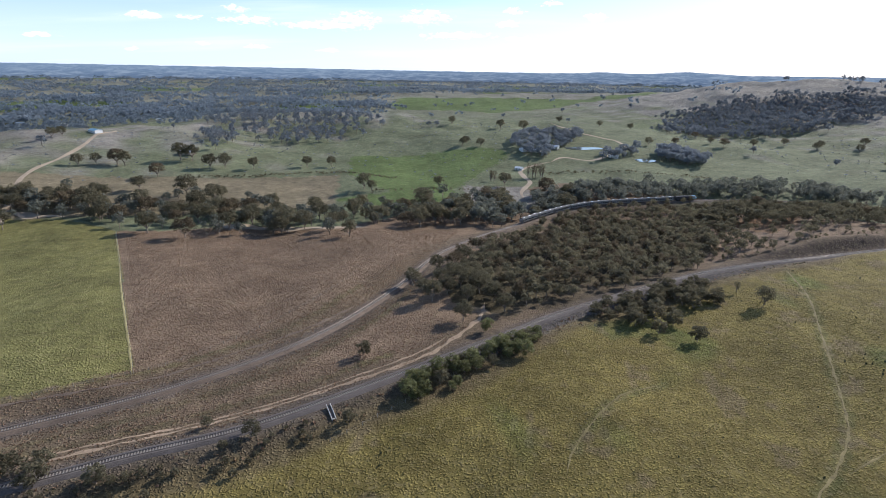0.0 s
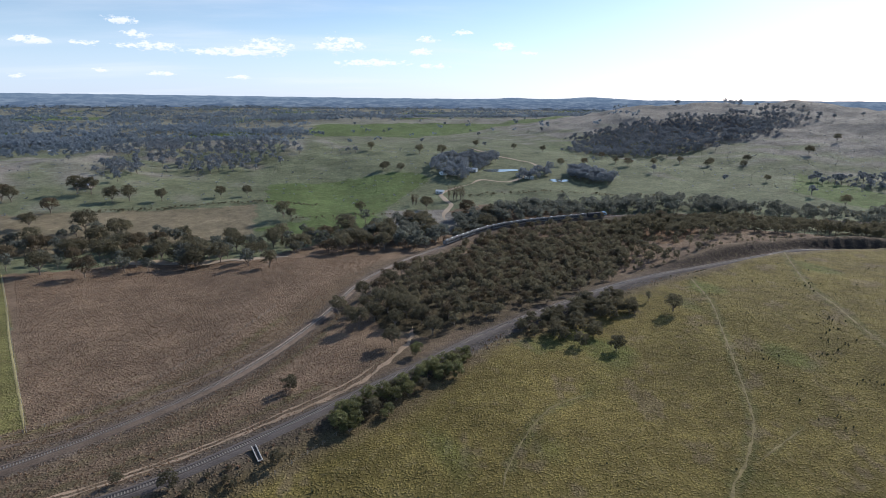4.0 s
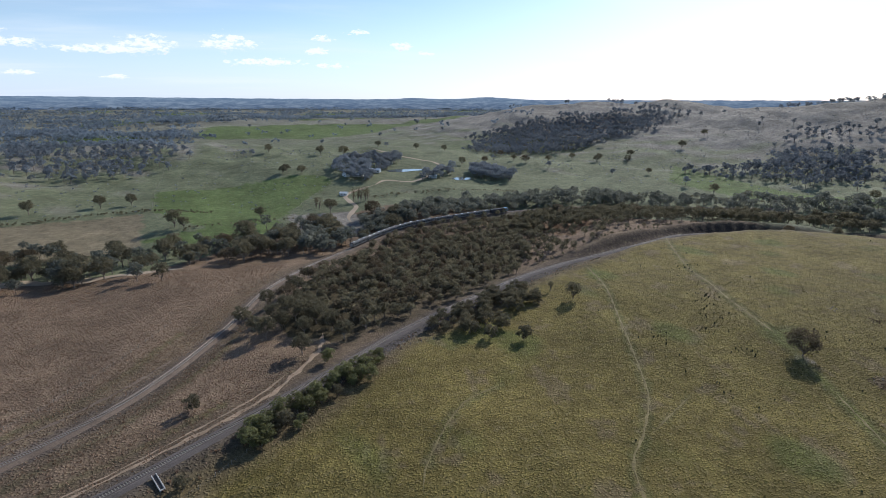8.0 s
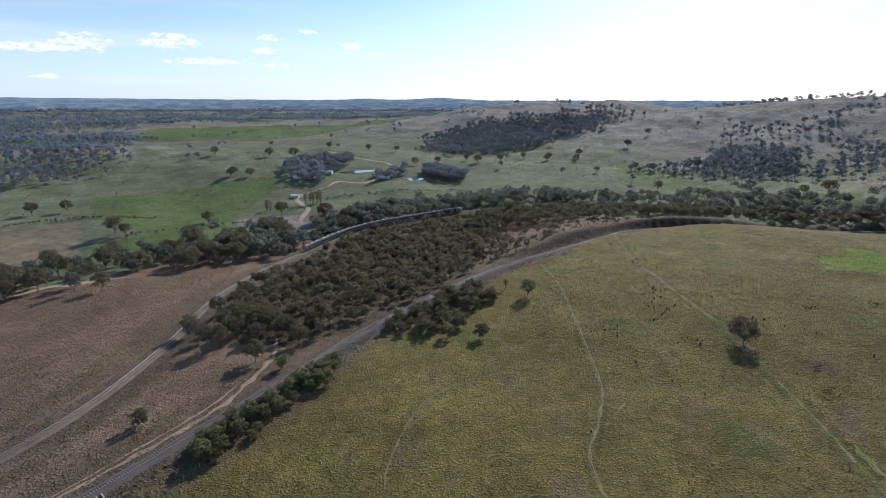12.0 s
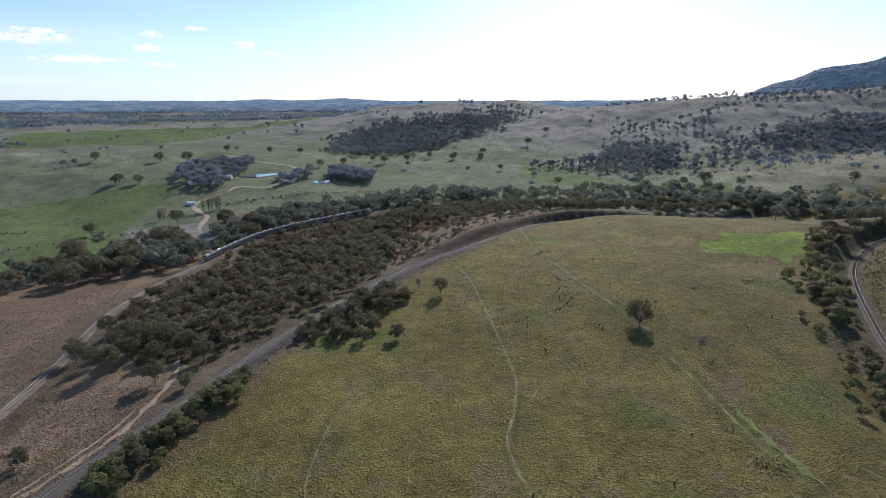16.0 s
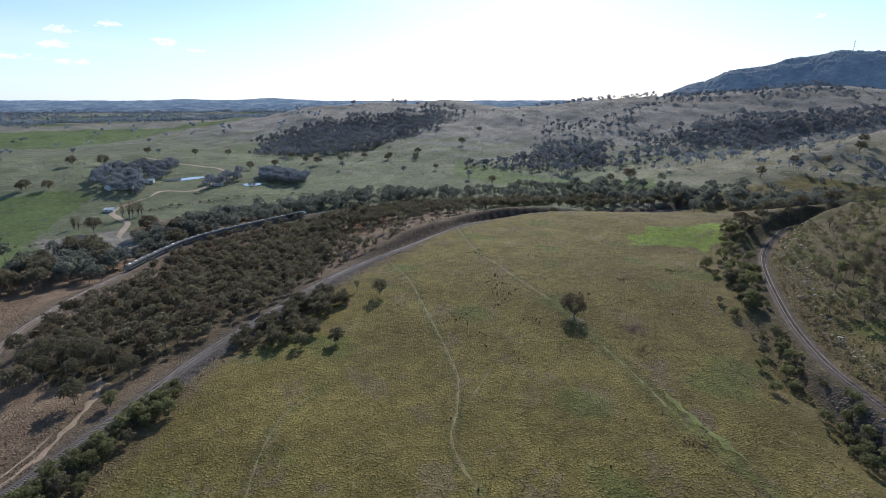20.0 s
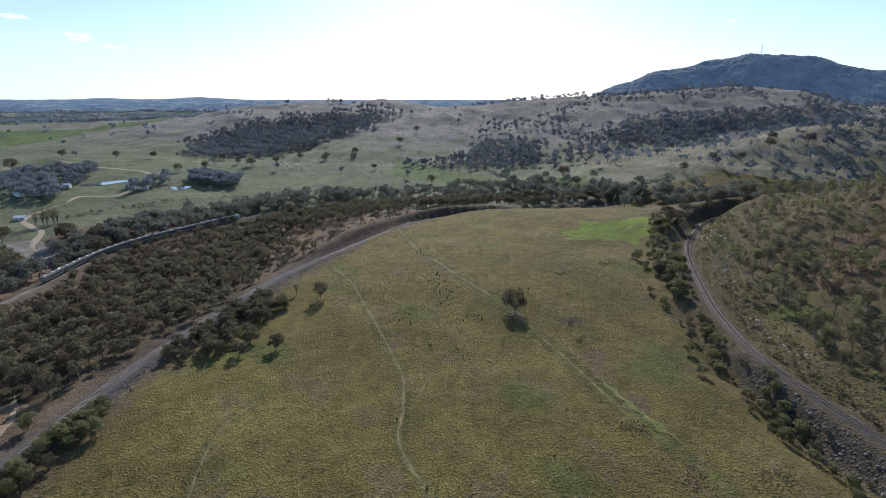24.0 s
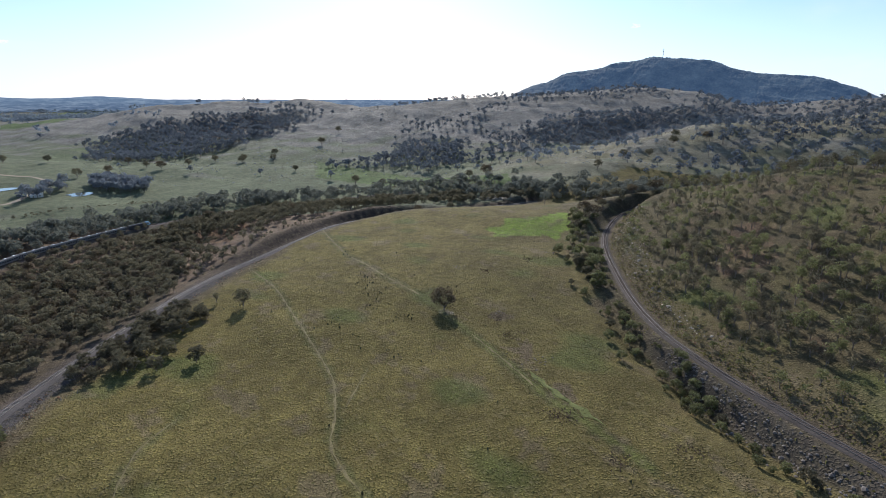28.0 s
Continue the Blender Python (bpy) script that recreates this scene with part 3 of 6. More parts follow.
AREAS += [
    ([(-60, 600), (-40.9, 476), (-36.7, 448), (-32.7, 400), (-33.6, 178), (-44.4, 182), (-60, 205)], (0.196, 0.182, 0.066), False),
    ([(-33.6, 172), (-32.7, 398), (-22, 384), (-11, 352), (0, 352), (5, 345), (-1, 276), (-5, 227), (-15, 181)], DRY, False),
    ([(3.3, 206), (6.5, 211), (7.2, 199), (5, 187), (3.4, 190)], (0.34, 0.245, 0.155), True),
    ([(84, 262), (84.5, 330), (88, 335), (88.5, 270)], (0.17, 0.115, 0.07), True),
    ([(17, 190), (22, 205), (27, 216), (26, 196), (20, 180)], (0.142, 0.134, 0.044), True),
    ([(-9.9, 640), (4.5, 665), (7.1, 642), (5.8, 600), (1.1, 484), (2.1, 440), (-4.9, 416), (-12.4, 458), (-5.7, 464), (-10.2, 546)], GREEN, True),
    ([(-6, 1588), (-3, 1756), (6.9, 1724), (17.2, 1640), (12.5, 1464), (5.6, 1340), (-4.7, 1444)], GREEN, True),
    ([(42.2, 852), (48.6, 732), (62.5, 632), (62.9, 584), (49.1, 646), (42, 700)], GREEN, True),
    ([(62.7, 365), (66, 372), (68.9, 392), (69.4, 348), (68, 318), (66.5, 330), (62.0, 326), (60.5, 345)], (0.172, 0.232, 0.034), True),
    ([(63.2, 178), (65.2, 187), (67.2, 174), (65.4, 168)], (0.158, 0.118, 0.068), True),
    ([(68.6, 157), (70.6, 160), (71.4, 148), (69.2, 147)], (0.158, 0.118, 0.068), True),
    ([(60.2, 203), (62.4, 214), (63.8, 205), (61.6, 198)], (0.158, 0.118, 0.068), True),
    ([(54.9, 210), (55.6, 213.5), (56.7, 209), (55.9, 205.5)], (0.34, 0.30, 0.24), False),
    ([(28, 441), (34.4, 444), (34.8, 408), (32.9, 378), (28.4, 418)], (0.24, 0.145, 0.08), True),
    ([(2.6, 435), (2.4, 498), (8.5, 505), (11.4, 462), (8.3, 424)], STRAW, True),
    ([(-12, 440), (-11, 545), (-40, 600), (-44, 480), (-24, 430)], (0.235, 0.195, 0.125), True),
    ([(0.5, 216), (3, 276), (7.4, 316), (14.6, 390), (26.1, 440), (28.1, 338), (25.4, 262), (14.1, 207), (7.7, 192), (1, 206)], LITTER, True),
]


def build_ground():
    bear = np.radians(np.concatenate([np.arange(-62, 112, 0.29), np.arange(112, 298, 3.0)]))
    dist = np.concatenate([[0.02, 15, 30, 45], 60 * 1.0102 ** np.arange(0, int(math.log(4980 / 60) / math.log(1.0102)) + 1)])
    nb, nr = len(bear), len(dist)
    bb, rr = np.meshgrid(bear, dist)
    x, y = (rr * np.sin(bb)).ravel(), (rr * np.cos(bb)).ravel()
    z = ground(x, y)
    i = np.arange(nr - 1)[:, None] * nb
    j = np.arange(nb)[None, :]
    j2 = (j + 1) % nb
    quads = np.stack([i + j, i + nb + j, i + nb + j2, i + j2], 2).reshape(-1, 4)[:, ::-1]
    me = bpy.data.meshes.new("ground")
    me.vertices.add(len(x))
    me.vertices.foreach_set("co", np.stack([x, y, z], 1).ravel())
    me.loops.add(quads.size)
    me.loops.foreach_set("vertex_index", quads.ravel().astype(np.int32))
    me.polygons.add(len(quads))
    me.polygons.foreach_set("loop_start", np.arange(0, quads.size, 4, dtype=np.int32))
    me.update(calc_edges=True)
    me.validate()
    me.polygons.foreach_set("use_smooth", np.ones(len(me.polygons), bool))
    at = me.color_attributes.new("land", "FLOAT_COLOR", "POINT")
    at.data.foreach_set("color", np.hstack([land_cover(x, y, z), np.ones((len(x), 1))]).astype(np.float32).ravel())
    me.materials.append(M_GROUND)
    return tagged(new("ground", me), "rolling pasture with olive, dry brown and green paddocks", "ground", kind="structure")


ground_sheet = build_ground()

# ---- building helpers ----
def mesh_from(name, verts, faces, mats, index=None, smooth=False):
    """A mesh from arrays of points and of faces with three or four corners."""
    me = bpy.data.meshes.new(name)
    verts, faces = np.asarray(verts, np.float32), np.asarray(faces, np.int32)
    n = faces.shape[1]
    me.vertices.add(len(verts))
    me.vertices.foreach_set("co", verts.ravel())
    me.loops.add(faces.size)
    me.loops.foreach_set("vertex_index", faces.ravel())
    me.polygons.add(len(faces))
    me.polygons.foreach_set("loop_start", np.arange(0, faces.size, n, dtype=np.int32))
    for m in mats:
        me.materials.append(m)
    if index is not None:
        me.polygons.foreach_set("material_index", np.asarray(index, np.int32))
    if smooth:
        me.polygons.foreach_set("use_smooth", np.ones(len(faces), bool))
    me.update(calc_edges=True)
    return me


def part(name, bm, mat, parent, label="", smooth=False):
    """Links a bmesh, or a ready mesh, as one part under a thing or a part."""
    if isinstance(bm, bpy.types.Mesh):
        me = bm
    else:
        me = bpy.data.meshes.new(name)
        bm.to_mesh(me)
        bm.free()
    if mat and not me.materials:
        me.materials.append(mat)
    if smooth:
        me.polygons.foreach_set("use_smooth", np.ones(len(me.polygons), bool))
    ob = new(name, me)
    ob.parent = parent
    if label:
        tagged(ob, label)
    return ob


def box(bm, x0, x1, y0, y1, z0, z1, bevel=0.0):
    """Adds a block to a bmesh, its edges rounded by bevel."""
    r = bmesh.ops.create_cube(bm, size=1.0)
    vs = r["verts"]
    for v in vs:
        v.co = Vector(((x0 + x1) / 2 + v.co.x * (x1 - x0), (y0 + y1) / 2 + v.co.y * (y1 - y0), (z0 + z1) / 2 + v.co.z * (z1 - z0)))
    if bevel:
        es = list({e for v in vs for e in v.link_edges})
        bmesh.ops.bevel(bm, geom=es, offset=bevel, segments=1, affect="EDGES")
    return bm


def tube(a, b, ra, rb, sides=6):
    """Points and faces of a tapered limb from a to b."""
    a, b = np.array(a, float), np.array(b, float)
    d = (b - a) / np.linalg.norm(b - a)
    u = np.cross(d, (0.3, 0.9, 0.1))
    u /= np.linalg.norm(u)
    w = np.cross(d, u)
    ang = np.arange(sides) * 2 * np.pi / sides
    ring = np.cos(ang)[:, None] * u + np.sin(ang)[:, None] * w
    v = np.vstack([a + ring * ra, b + ring * rb])
    i = np.arange(sides)
    j = (i + 1) % sides
    return v, np.stack([i, j, j + sides, i + sides], 1)


def weld(pieces):
    """Joins (points, faces) pieces."""
    vs, fs, n = [], [], 0
    for v, f in pieces:
        vs.append(v)
        fs.append(np.asarray(f) + n)
        n += len(v)
    return np.vstack(vs), np.vstack(fs)


def leaf_cloud(rng, centres, radii, per, size):
    """Many small leaf sprays spread through rounded clumps."""
    c = np.repeat(np.asarray(centres, float), per, axis=0)
    r = np.repeat(np.asarray(radii, float), per, axis=0)
    n = len(c)
    d = rng.normal(size=(n, 3))
    d /= np.linalg.norm(d, axis=1)[:, None]
    d[:, 2] = np.where(d[:, 2] < -0.5, -d[:, 2] * 0.6, d[:, 2])
    k = rng.uniform(0.70, 1.06, (n, 1))
    p = c + d * r * k
    nrm = d + rng.normal(size=(n, 3)) * 0.5
    nrm /= np.linalg.norm(nrm, axis=1)[:, None]
    u = np.cross(nrm, rng.normal(size=(n, 3)))
    u /= np.linalg.norm(u, axis=1)[:, None] + 1e-9
    w = np.cross(nrm, u)
    s = size * rng.uniform(0.55, 1.35, (n, 4, 1))
    quad = np.stack([u, w, -u, -w], 1) * s * np.array([1.0, 0.62, 1.0, 0.62])[None, :, None] + p[:, None, :]
    quad[:, 1] += nrm * size * 0.25
    return quad.reshape(-1, 3), np.arange(n * 4).reshape(-1, 4)


def gum_shape(rng, h, wide, clumps, low=0.42):
    """Clump centres, clump radii and limbs of a gum tree of height h with an uneven crown."""
    cen, rad = [], []
    mid, tall = h * (low + 0.92) / 2, h * (0.92 - low) / 2
    for i in range(clumps):
        a = i * 2.4 + rng.uniform(-0.5, 0.5)
        t = -0.5 + 1.4 * (i + 0.5) / clumps
        ring = math.sqrt(max(0.0, 1 - t * t)) * rng.uniform(0.55, 1.0)
        cen.append((math.cos(a) * ring * wide * h, math.sin(a) * ring * wide * h, mid + t * tall + rng.uniform(-0.03, 0.03) * h))
        q = h * rng.uniform(0.14, 0.205) * (0.75 + wide)
        rad.append((q, q, q * rng.uniform(0.62, 0.85)))
    lean = rng.uniform(-0.05, 0.05, 2) * h
    fork = np.array([lean[0], lean[1], h * low * 0.75])
    n = 6
    i = np.arange(n)
    j = (i + 1) % n
    v, f = tube((0, 0, -0.3), fork, h * 0.032, h * 0.018, n)
    vs, fs, count = [v], [f], 2 * n
    for c in cen[:max(4, clumps * 2 // 3)]:
        knee = fork + (np.array(c) - fork) * 0.55 + np.array([0, 0, h * 0.03])
        vs += [tube(fork, knee, h * 0.014, h * 0.009, n)[0][n:], tube(knee, c, h * 0.009, h * 0.004, n)[0][n:]]
        fs += [np.stack([n + i, n + j, count + j, count + i], 1), np.stack([count + i, count + j, count + n + j, count + n + i], 1)]
        count += 2 * n
    return cen, rad, [(np.vstack(vs), np.vstack(fs))]


def tree_template(seed, h, wide, clumps, per, size, low=0.42, plain=False):
    rng = np.random.RandomState(seed)
    cen, rad, wood = gum_shape(rng, h, wide, clumps, low)
    if plain:
        fork = (0, 0, h * low * 0.8)
        wood = [tube((0, 0, -0.3 * h), fork, h * 0.032, h * 0.022, 5)] + [tube(fork, c, h * 0.014, h * 0.005, 3) for c in cen[:4]]
    return leaf_cloud(rng, cen, rad, per, size), weld(wood)


def tree_kind(label, seed, h, wide, clumps, per, size, leaf, low=0.42, name="tree"):
    """A tree as a thing with trunk and crown, standing at the origin; the first of its kind, to be copied."""
    (lv, lf), (tv, tf) = tree_template(seed, h, wide, clumps, per, size, low)
    top = tagged(new(name), label, "tree")
    part("trunk", mesh_from("trunk", tv, tf, [M_BARK], smooth=True), None, top)
    part("crown", mesh_from("crown", lv, lf, [leaf]), None, top)
    return top


def at_ground(b, r, sink=0.05):
    x, y = P(b, r)
    return x, y, float(ground(np.array([x]), np.array([y]))[0]) - sink


def polar(p):
    """Bearings and distances of places."""
    return list(zip(np.degrees(np.arctan2(p[:, 0], p[:, 1])), np.hypot(p[:, 0], p[:, 1])))


def spread(rng, corners, count, gap, clear=5.5, ragged=0.0):
    """Up to count random places inside an area, at least gap apart and clear of the tracks."""
    c = np.array([P(b, r) for b, r in corners])
    lo, hi = c.min(0) - ragged, c.max(0) + ragged
    p = rng.uniform(lo, hi, (count * 14, 2))
    q = p
    if ragged:
        q = p + ragged * np.stack([waves(p[:, 0], p[:, 1], ragged * 5, 91), waves(p[:, 0], p[:, 1], ragged * 5, 92)], 1) + rng.normal(0, ragged * 0.45, p.shape)
    p = p[inside(q[:, 0], q[:, 1], corners)]
    for line in LINES:
        if len(p):
            p = p[to_line(p[:, 0], p[:, 1], line)[0] > clear]
    return thin(p, gap)[:count]


def thin(p, gap):
    taken, keep = {}, []
    for i, (x, y) in enumerate(p):
        k = (int(x // gap), int(y // gap))
        if all((x - q[0]) ** 2 + (y - q[1]) ** 2 >= gap * gap for a in (-1, 0, 1) for b in (-1, 0, 1) for q in taken.get((k[0] + a, k[1] + b), ())):
            taken.setdefault(k, []).append((x, y))
            keep.append(i)
    return p[keep]


def along(rng, crest, count, width, gap=3.0, clear=5.5):
    """Random places in a belt along (bearing, distance) points."""
    line = smooth_line([(*P(b, r), 0) for b, r in crest], 1.0)
    k = rng.randint(0, len(line) - 1, count * 6)
    d = line[np.minimum(k + 1, len(line) - 1)] - line[k]
    off = rng.normal(0, 0.5, len(k)) * width
    n = np.linalg.norm(d[:, :2], axis=1) + 1e-9
    p = line[k, :2] + np.stack([-d[:, 1] / n, d[:, 0] / n], 1) * off[:, None]
    for t in LINES:
        p = p[to_line(p[:, 0], p[:, 1], t)[0] > clear]
    return thin(p, gap)[:count]


def off_drive(p):
    """Leaves out places in the gap through which the farm drive shows."""
    b, r = np.degrees(np.arctan2(p[:, 0], p[:, 1])), np.hypot(p[:, 0], p[:, 1])
    return p[~((b > 7.4) & (b < 10.0) & (r > 405) & (r < 520))]


def mass(name, label, category, places, templates, heights, leaf, seed, trunks=True, sink=0.1):
    """One uncounted stand of trees or tufts: every plant is real geometry, joined."""
    rng = np.random.RandomState(seed)
    z = ground(places[:, 0], places[:, 1]) - sink
    vs, fs, ids, n = [], [], [], 0
    pick = rng.randint(0, len(templates), len(places))
    turn = rng.uniform(0, 2 * np.pi, len(places))
    size = rng.uniform(heights[0], heights[1], len(places))
    for t, tpl in enumerate(templates):
        sel = np.nonzero(pick == t)[0]
        if not len(sel):
            continue
        for which, (v, f) in enumerate(tpl[:2] if trunks else tpl[:1]):
            c, s = np.cos(turn[sel]), np.sin(turn[sel])
            q = v[None] * size[sel, None, None]
            out = np.stack([q[:, :, 0] * c[:, None] - q[:, :, 1] * s[:, None] + places[sel, 0, None],
                            q[:, :, 0] * s[:, None] + q[:, :, 1] * c[:, None] + places[sel, 1, None], q[:, :, 2] + z[sel, None]], 2)
            vs.append(out.reshape(-1, 3))
            fs.append((f[None] + (np.arange(len(sel)) * len(v))[:, None, None]).reshape(-1, 4) + n)
            ids.append(np.full(len(fs[-1]), which))
            n += len(vs[-1])
    me = mesh_from(name, np.vstack(vs), np.vstack(fs), [leaf, M_BARK], np.concatenate(ids))
    return tagged(new(name, me), label, category, kind="stuff")

# ---- railway ----
def sweep(line, profile, closed=False):
    """Points and faces of a profile of (offset to the right, height) drawn along a line."""
    d = np.gradient(line[:, :2], axis=0)
    d /= np.linalg.norm(d, axis=1)[:, None]
    nrm = np.stack([d[:, 1], -d[:, 0]], 1)
    pr = np.array(profile, float)
    k = len(pr)
    v = np.zeros((len(line), k, 3))
    v[:, :, :2] = line[:, None, :2] + nrm[:, None, :] * pr[None, :, :1]
    v[:, :, 2] = line[:, None, 2] + pr[None, :, 1]
    i = (np.arange(len(line) - 1) * k)[:, None]
    m = k if closed else k - 1
    j = np.arange(m)[None, :]
    j2 = (j + 1) % k
    return v.reshape(-1, 3), np.stack([i + j, i + j2, i + k + j2, i + k + j], 2).reshape(-1, 4)


def sleeper_mesh(name, mat):
    bm = bmesh.new()
    box(bm, -1.27, 1.27, -0.13, 0.13, -0.14, 0.06, 0.02)
    me = bpy.data.meshes.new(name)
    bm.to_mesh(me)
    bm.free()
    me.materials.append(mat)
    return me


SLEEPER, TIMBER = sleeper_mesh("sleeper", M_SLEEPER), sleeper_mesh("sleeper", M_TIMBER)


def railway(label, track, near, bed, tie):
    """A single track: stone bed, two rails, sleepers; near: the (bearing from, bearing to) stretch whose sleepers are parts."""
    line = smooth_line([(*P(b, r), z) for b, r, z in track], 2.0)
    top = tagged(new("railway_track"), label, "railway", "railway tracks")
    v, f = sweep(line, [(-3.0, -0.75), (-2.2, -0.4), (-1.5, 0.05), (-0.87, 0.09), (-0.85, -0.03), (0.85, -0.03), (0.87, 0.09), (1.5, 0.05), (2.2, -0.4), (3.0, -0.75)] if tie is SLEEPER else
                 [(-2.5, -0.75), (-1.95, -0.42), (-1.42, -0.02), (1.42, -0.02), (1.95, -0.42), (2.5, -0.75)])
    part("ballast_bed", mesh_from("ballast_bed", v, f[:, ::-1], [bed], smooth=True), None, top, "bed of crushed stone ballast")
    for side in (-0.75, 0.75):
        v, f = sweep(line, [(side - 0.09, 0.05), (side - 0.06, 0.1), (side - 0.065, 0.21), (side + 0.065, 0.21), (side + 0.06, 0.1), (side + 0.09, 0.05)])
        part("rail", mesh_from("rail", v, f[:, ::-1], [M_RAIL]), None, top, "worn brown steel rail")
    fine = smooth_line([(*P(b, r), z) for b, r, z in track], 0.66)
    d = np.gradient(fine[:, :2], axis=0)
    ang = np.arctan2(d[:, 1], d[:, 0]) - np.pi / 2
    bear = np.degrees(np.arctan2(fine[:, 0], fine[:, 1]))
    pick = np.nonzero((bear > near[0]) & (bear < near[1]))[0][:300]
    chosen = set(int(i) for i in pick)
    for i in pick:
        ob = new("sleeper", tie)
        ob.parent = top
        ob.matrix_basis = Matrix.Translation(fine[i]) @ Matrix.Rotation(ang[i], 4, "Z")
    rest = np.array([i for i in range(len(fine)) if i not in chosen and -60 < bear[i] < 112])
    base = np.array([(x, y, z) for z in (-0.14, 0.06) for x, y in ((-1.27, -0.13), (1.27, -0.13), (1.27, 0.13), (-1.27, 0.13))])
    c, s = np.cos(ang[rest])[:, None], np.sin(ang[rest])[:, None]
    v = np.stack([base[None, :, 0] * c - base[None, :, 1] * s + fine[rest, 0, None], base[None, :, 0] * s + base[None, :, 1] * c + fine[rest, 1, None],
                  base[None, :, 2] + fine[rest, 2, None]], 2).reshape(-1, 3)
    cube = np.array([(4, 5, 6, 7), (0, 1, 5, 4), (1, 2, 6, 5), (2, 3, 7, 6), (3, 0, 4, 7)])
    f = (cube[None] + (np.arange(len(rest)) * 8)[:, None, None]).reshape(-1, 4)
    tagged(part("sleeper_run", mesh_from("sleeper_run", v, f, [tie.materials[0]]), None, top), kind="stuff")
    return line


LINE_A = railway("single railway track curving along the foot of a green field", TRACK_A, (-48, 4), M_BALLAST, SLEEPER)
LINE_B = railway("single railway track sweeping into the trees, carrying a train", TRACK_B, (-48, -8), M_BALLAST_SAND, SLEEPER)
LINE_C = railway("single railway track on a stony embankment curving round a hill", TRACK_C, (78, 104), M_BALLAST_OLD, TIMBER)


def strip(name, label, category, pts, width, mat, rise=0.06, step=2.0, wander=0.25):
    """A worn strip laid over the ground along (bearing, distance) points."""
    line = smooth_line([(*P(b, r), 0) for b, r in pts], step)
    d = np.gradient(line[:, :2], axis=0)
    d /= np.linalg.norm(d, axis=1)[:, None]
    nrm = np.stack([d[:, 1], -d[:, 0]], 1)
    cols = []
    i = np.arange(len(line))
    for k in (-1.0, -0.5, 0.0, 0.5, 1.0):
        off = k * width * 0.5 * np.clip(np.minimum(i + 1, len(line) - i) / 9.0, 0.06, 1) * (1 + wander * np.sin(i * 0.61 + k * 4) * np.sin(i * 0.17 + k))
        q = line[:, :2] + nrm * off[:, None]
        cols.append(np.column_stack([q, ground(q[:, 0], q[:, 1]) + rise * (0.4 if abs(k) == 1 else 1.0)]))
    v = np.stack(cols, 1)
    n = len(line)
    a = (np.arange(n - 1) * 5)[:, None]
    j = np.arange(4)[None, :]
    f = np.stack([a + j, a + j + 1, a + 6 + j, a + 5 + j], 2).reshape(-1, 4)
    me = mesh_from(name, v.reshape(-1, 3), f[:, ::-1], [mat], smooth=True)
    return tagged(new(name, me), label, category, kind="structure")


strip("road", "pale gravel farm road winding over the western pasture", "road", [(-41.5, 440), (-39.5, 529), (-38.5, 584), (-36.1, 640), (-33.8, 698), (-32.6, 744), (-31.2, 775), (-31.9, 800)], 4.2, M_DIRT, 0.25, 5)
strip("road", "pale dirt driveway leading up to the farmhouse", "road", [(8.8, 466), (8.6, 486), (9.4, 519), (8.7, 547), (8.4, 576), (10.0, 604), (11.5, 619)], 5.0, M_DIRT, 0.2, 4)
strip("road", "pale dirt loop road round the farm yard", "road", [(11.5, 619), (12.6, 648), (15.2, 646), (16.6, 664), (17.8, 704), (18.8, 748), (17.9, 788), (16.5, 804), (14, 830), (11, 880)], 4.5, M_DIRT, 0.25, 4)
strip("dirt_track", "sandy service track beside the railway", "track", [(5.0, 205), (4.4, 188), (1.1, 169), (-1.7, 157.5), (-9.4, 144.5), (-23.5, 135.5), (-36, 138), (-46, 145)], 1.7, M_SAND, 0.07, 1.0, 0.9)
strip("dirt_track", "second sandy wheel track beside the railway", "track", [(0.5, 172), (-3, 160), (-9.6, 148.5), (-23.5, 139), (-36, 141.5), (-46, 149)], 1.0, M_SAND, 0.06, 1.0, 0.95)
strip("creek_bed", "pale sandy creek bed among the gum trees", "creek", [(-25, 396), (-22, 386), (-15, 362), (-8, 350)], 9.0, M_DIRT, 0.12, 3, 0.9)
strip("creek_bed", "pale sandy bank beside the gum trees", "creek", [(-45, 505), (-40, 478), (-36, 452)], 8.0, M_DIRT, 0.12, 3, 0.9)
strip("grass_verge", "pale rank grass grown up along the paddock fence", "grass strip", [(-33.75, 176), (-33.5, 200), (-33.25, 260), (-32.9, 330), (-32.75, 400)], 0.8, M_VERGE, 0.12, 1.5, 0.2)
strip("dirt_track", "faint sandy wheel track beside the far railway", "track", [(-50, 189), (-44, 178), (-36, 171.5), (-29, 171.5), (-22, 178), (-15, 190.5), (-10, 209)], 0.9, M_BALLAST_SAND, 0.07, 1.0, 0.9)

for pts, width, mat, label in ((TRAILS[0][0][:-1], 0.6, M_TRAIL, "pale trodden stock path wandering down the field"), (TRAILS[1][0][:5], 0.6, M_TRAIL, "pale trodden stock path over the brow of the field"),
                               (TRAILS[1][0][5:9], 0.6, M_TRAIL, "pale trodden edge of the grassy drain"), (TRAILS[2][0], 0.45, M_TRAIL, "faint trodden path in the grass"), (TRAILS[3][0], 0.4, M_TRAIL, "faint branch path in the grass"),
                               ([(b + 0.9, r + 2.6) for b, r in TRAILS[1][0][7:11]], 1.9, M_LUSH, "strip of lush green grass along a shallow drain")):
    strip("path", label, "path", pts, width, mat, 0.05, 0.8, 0.9)

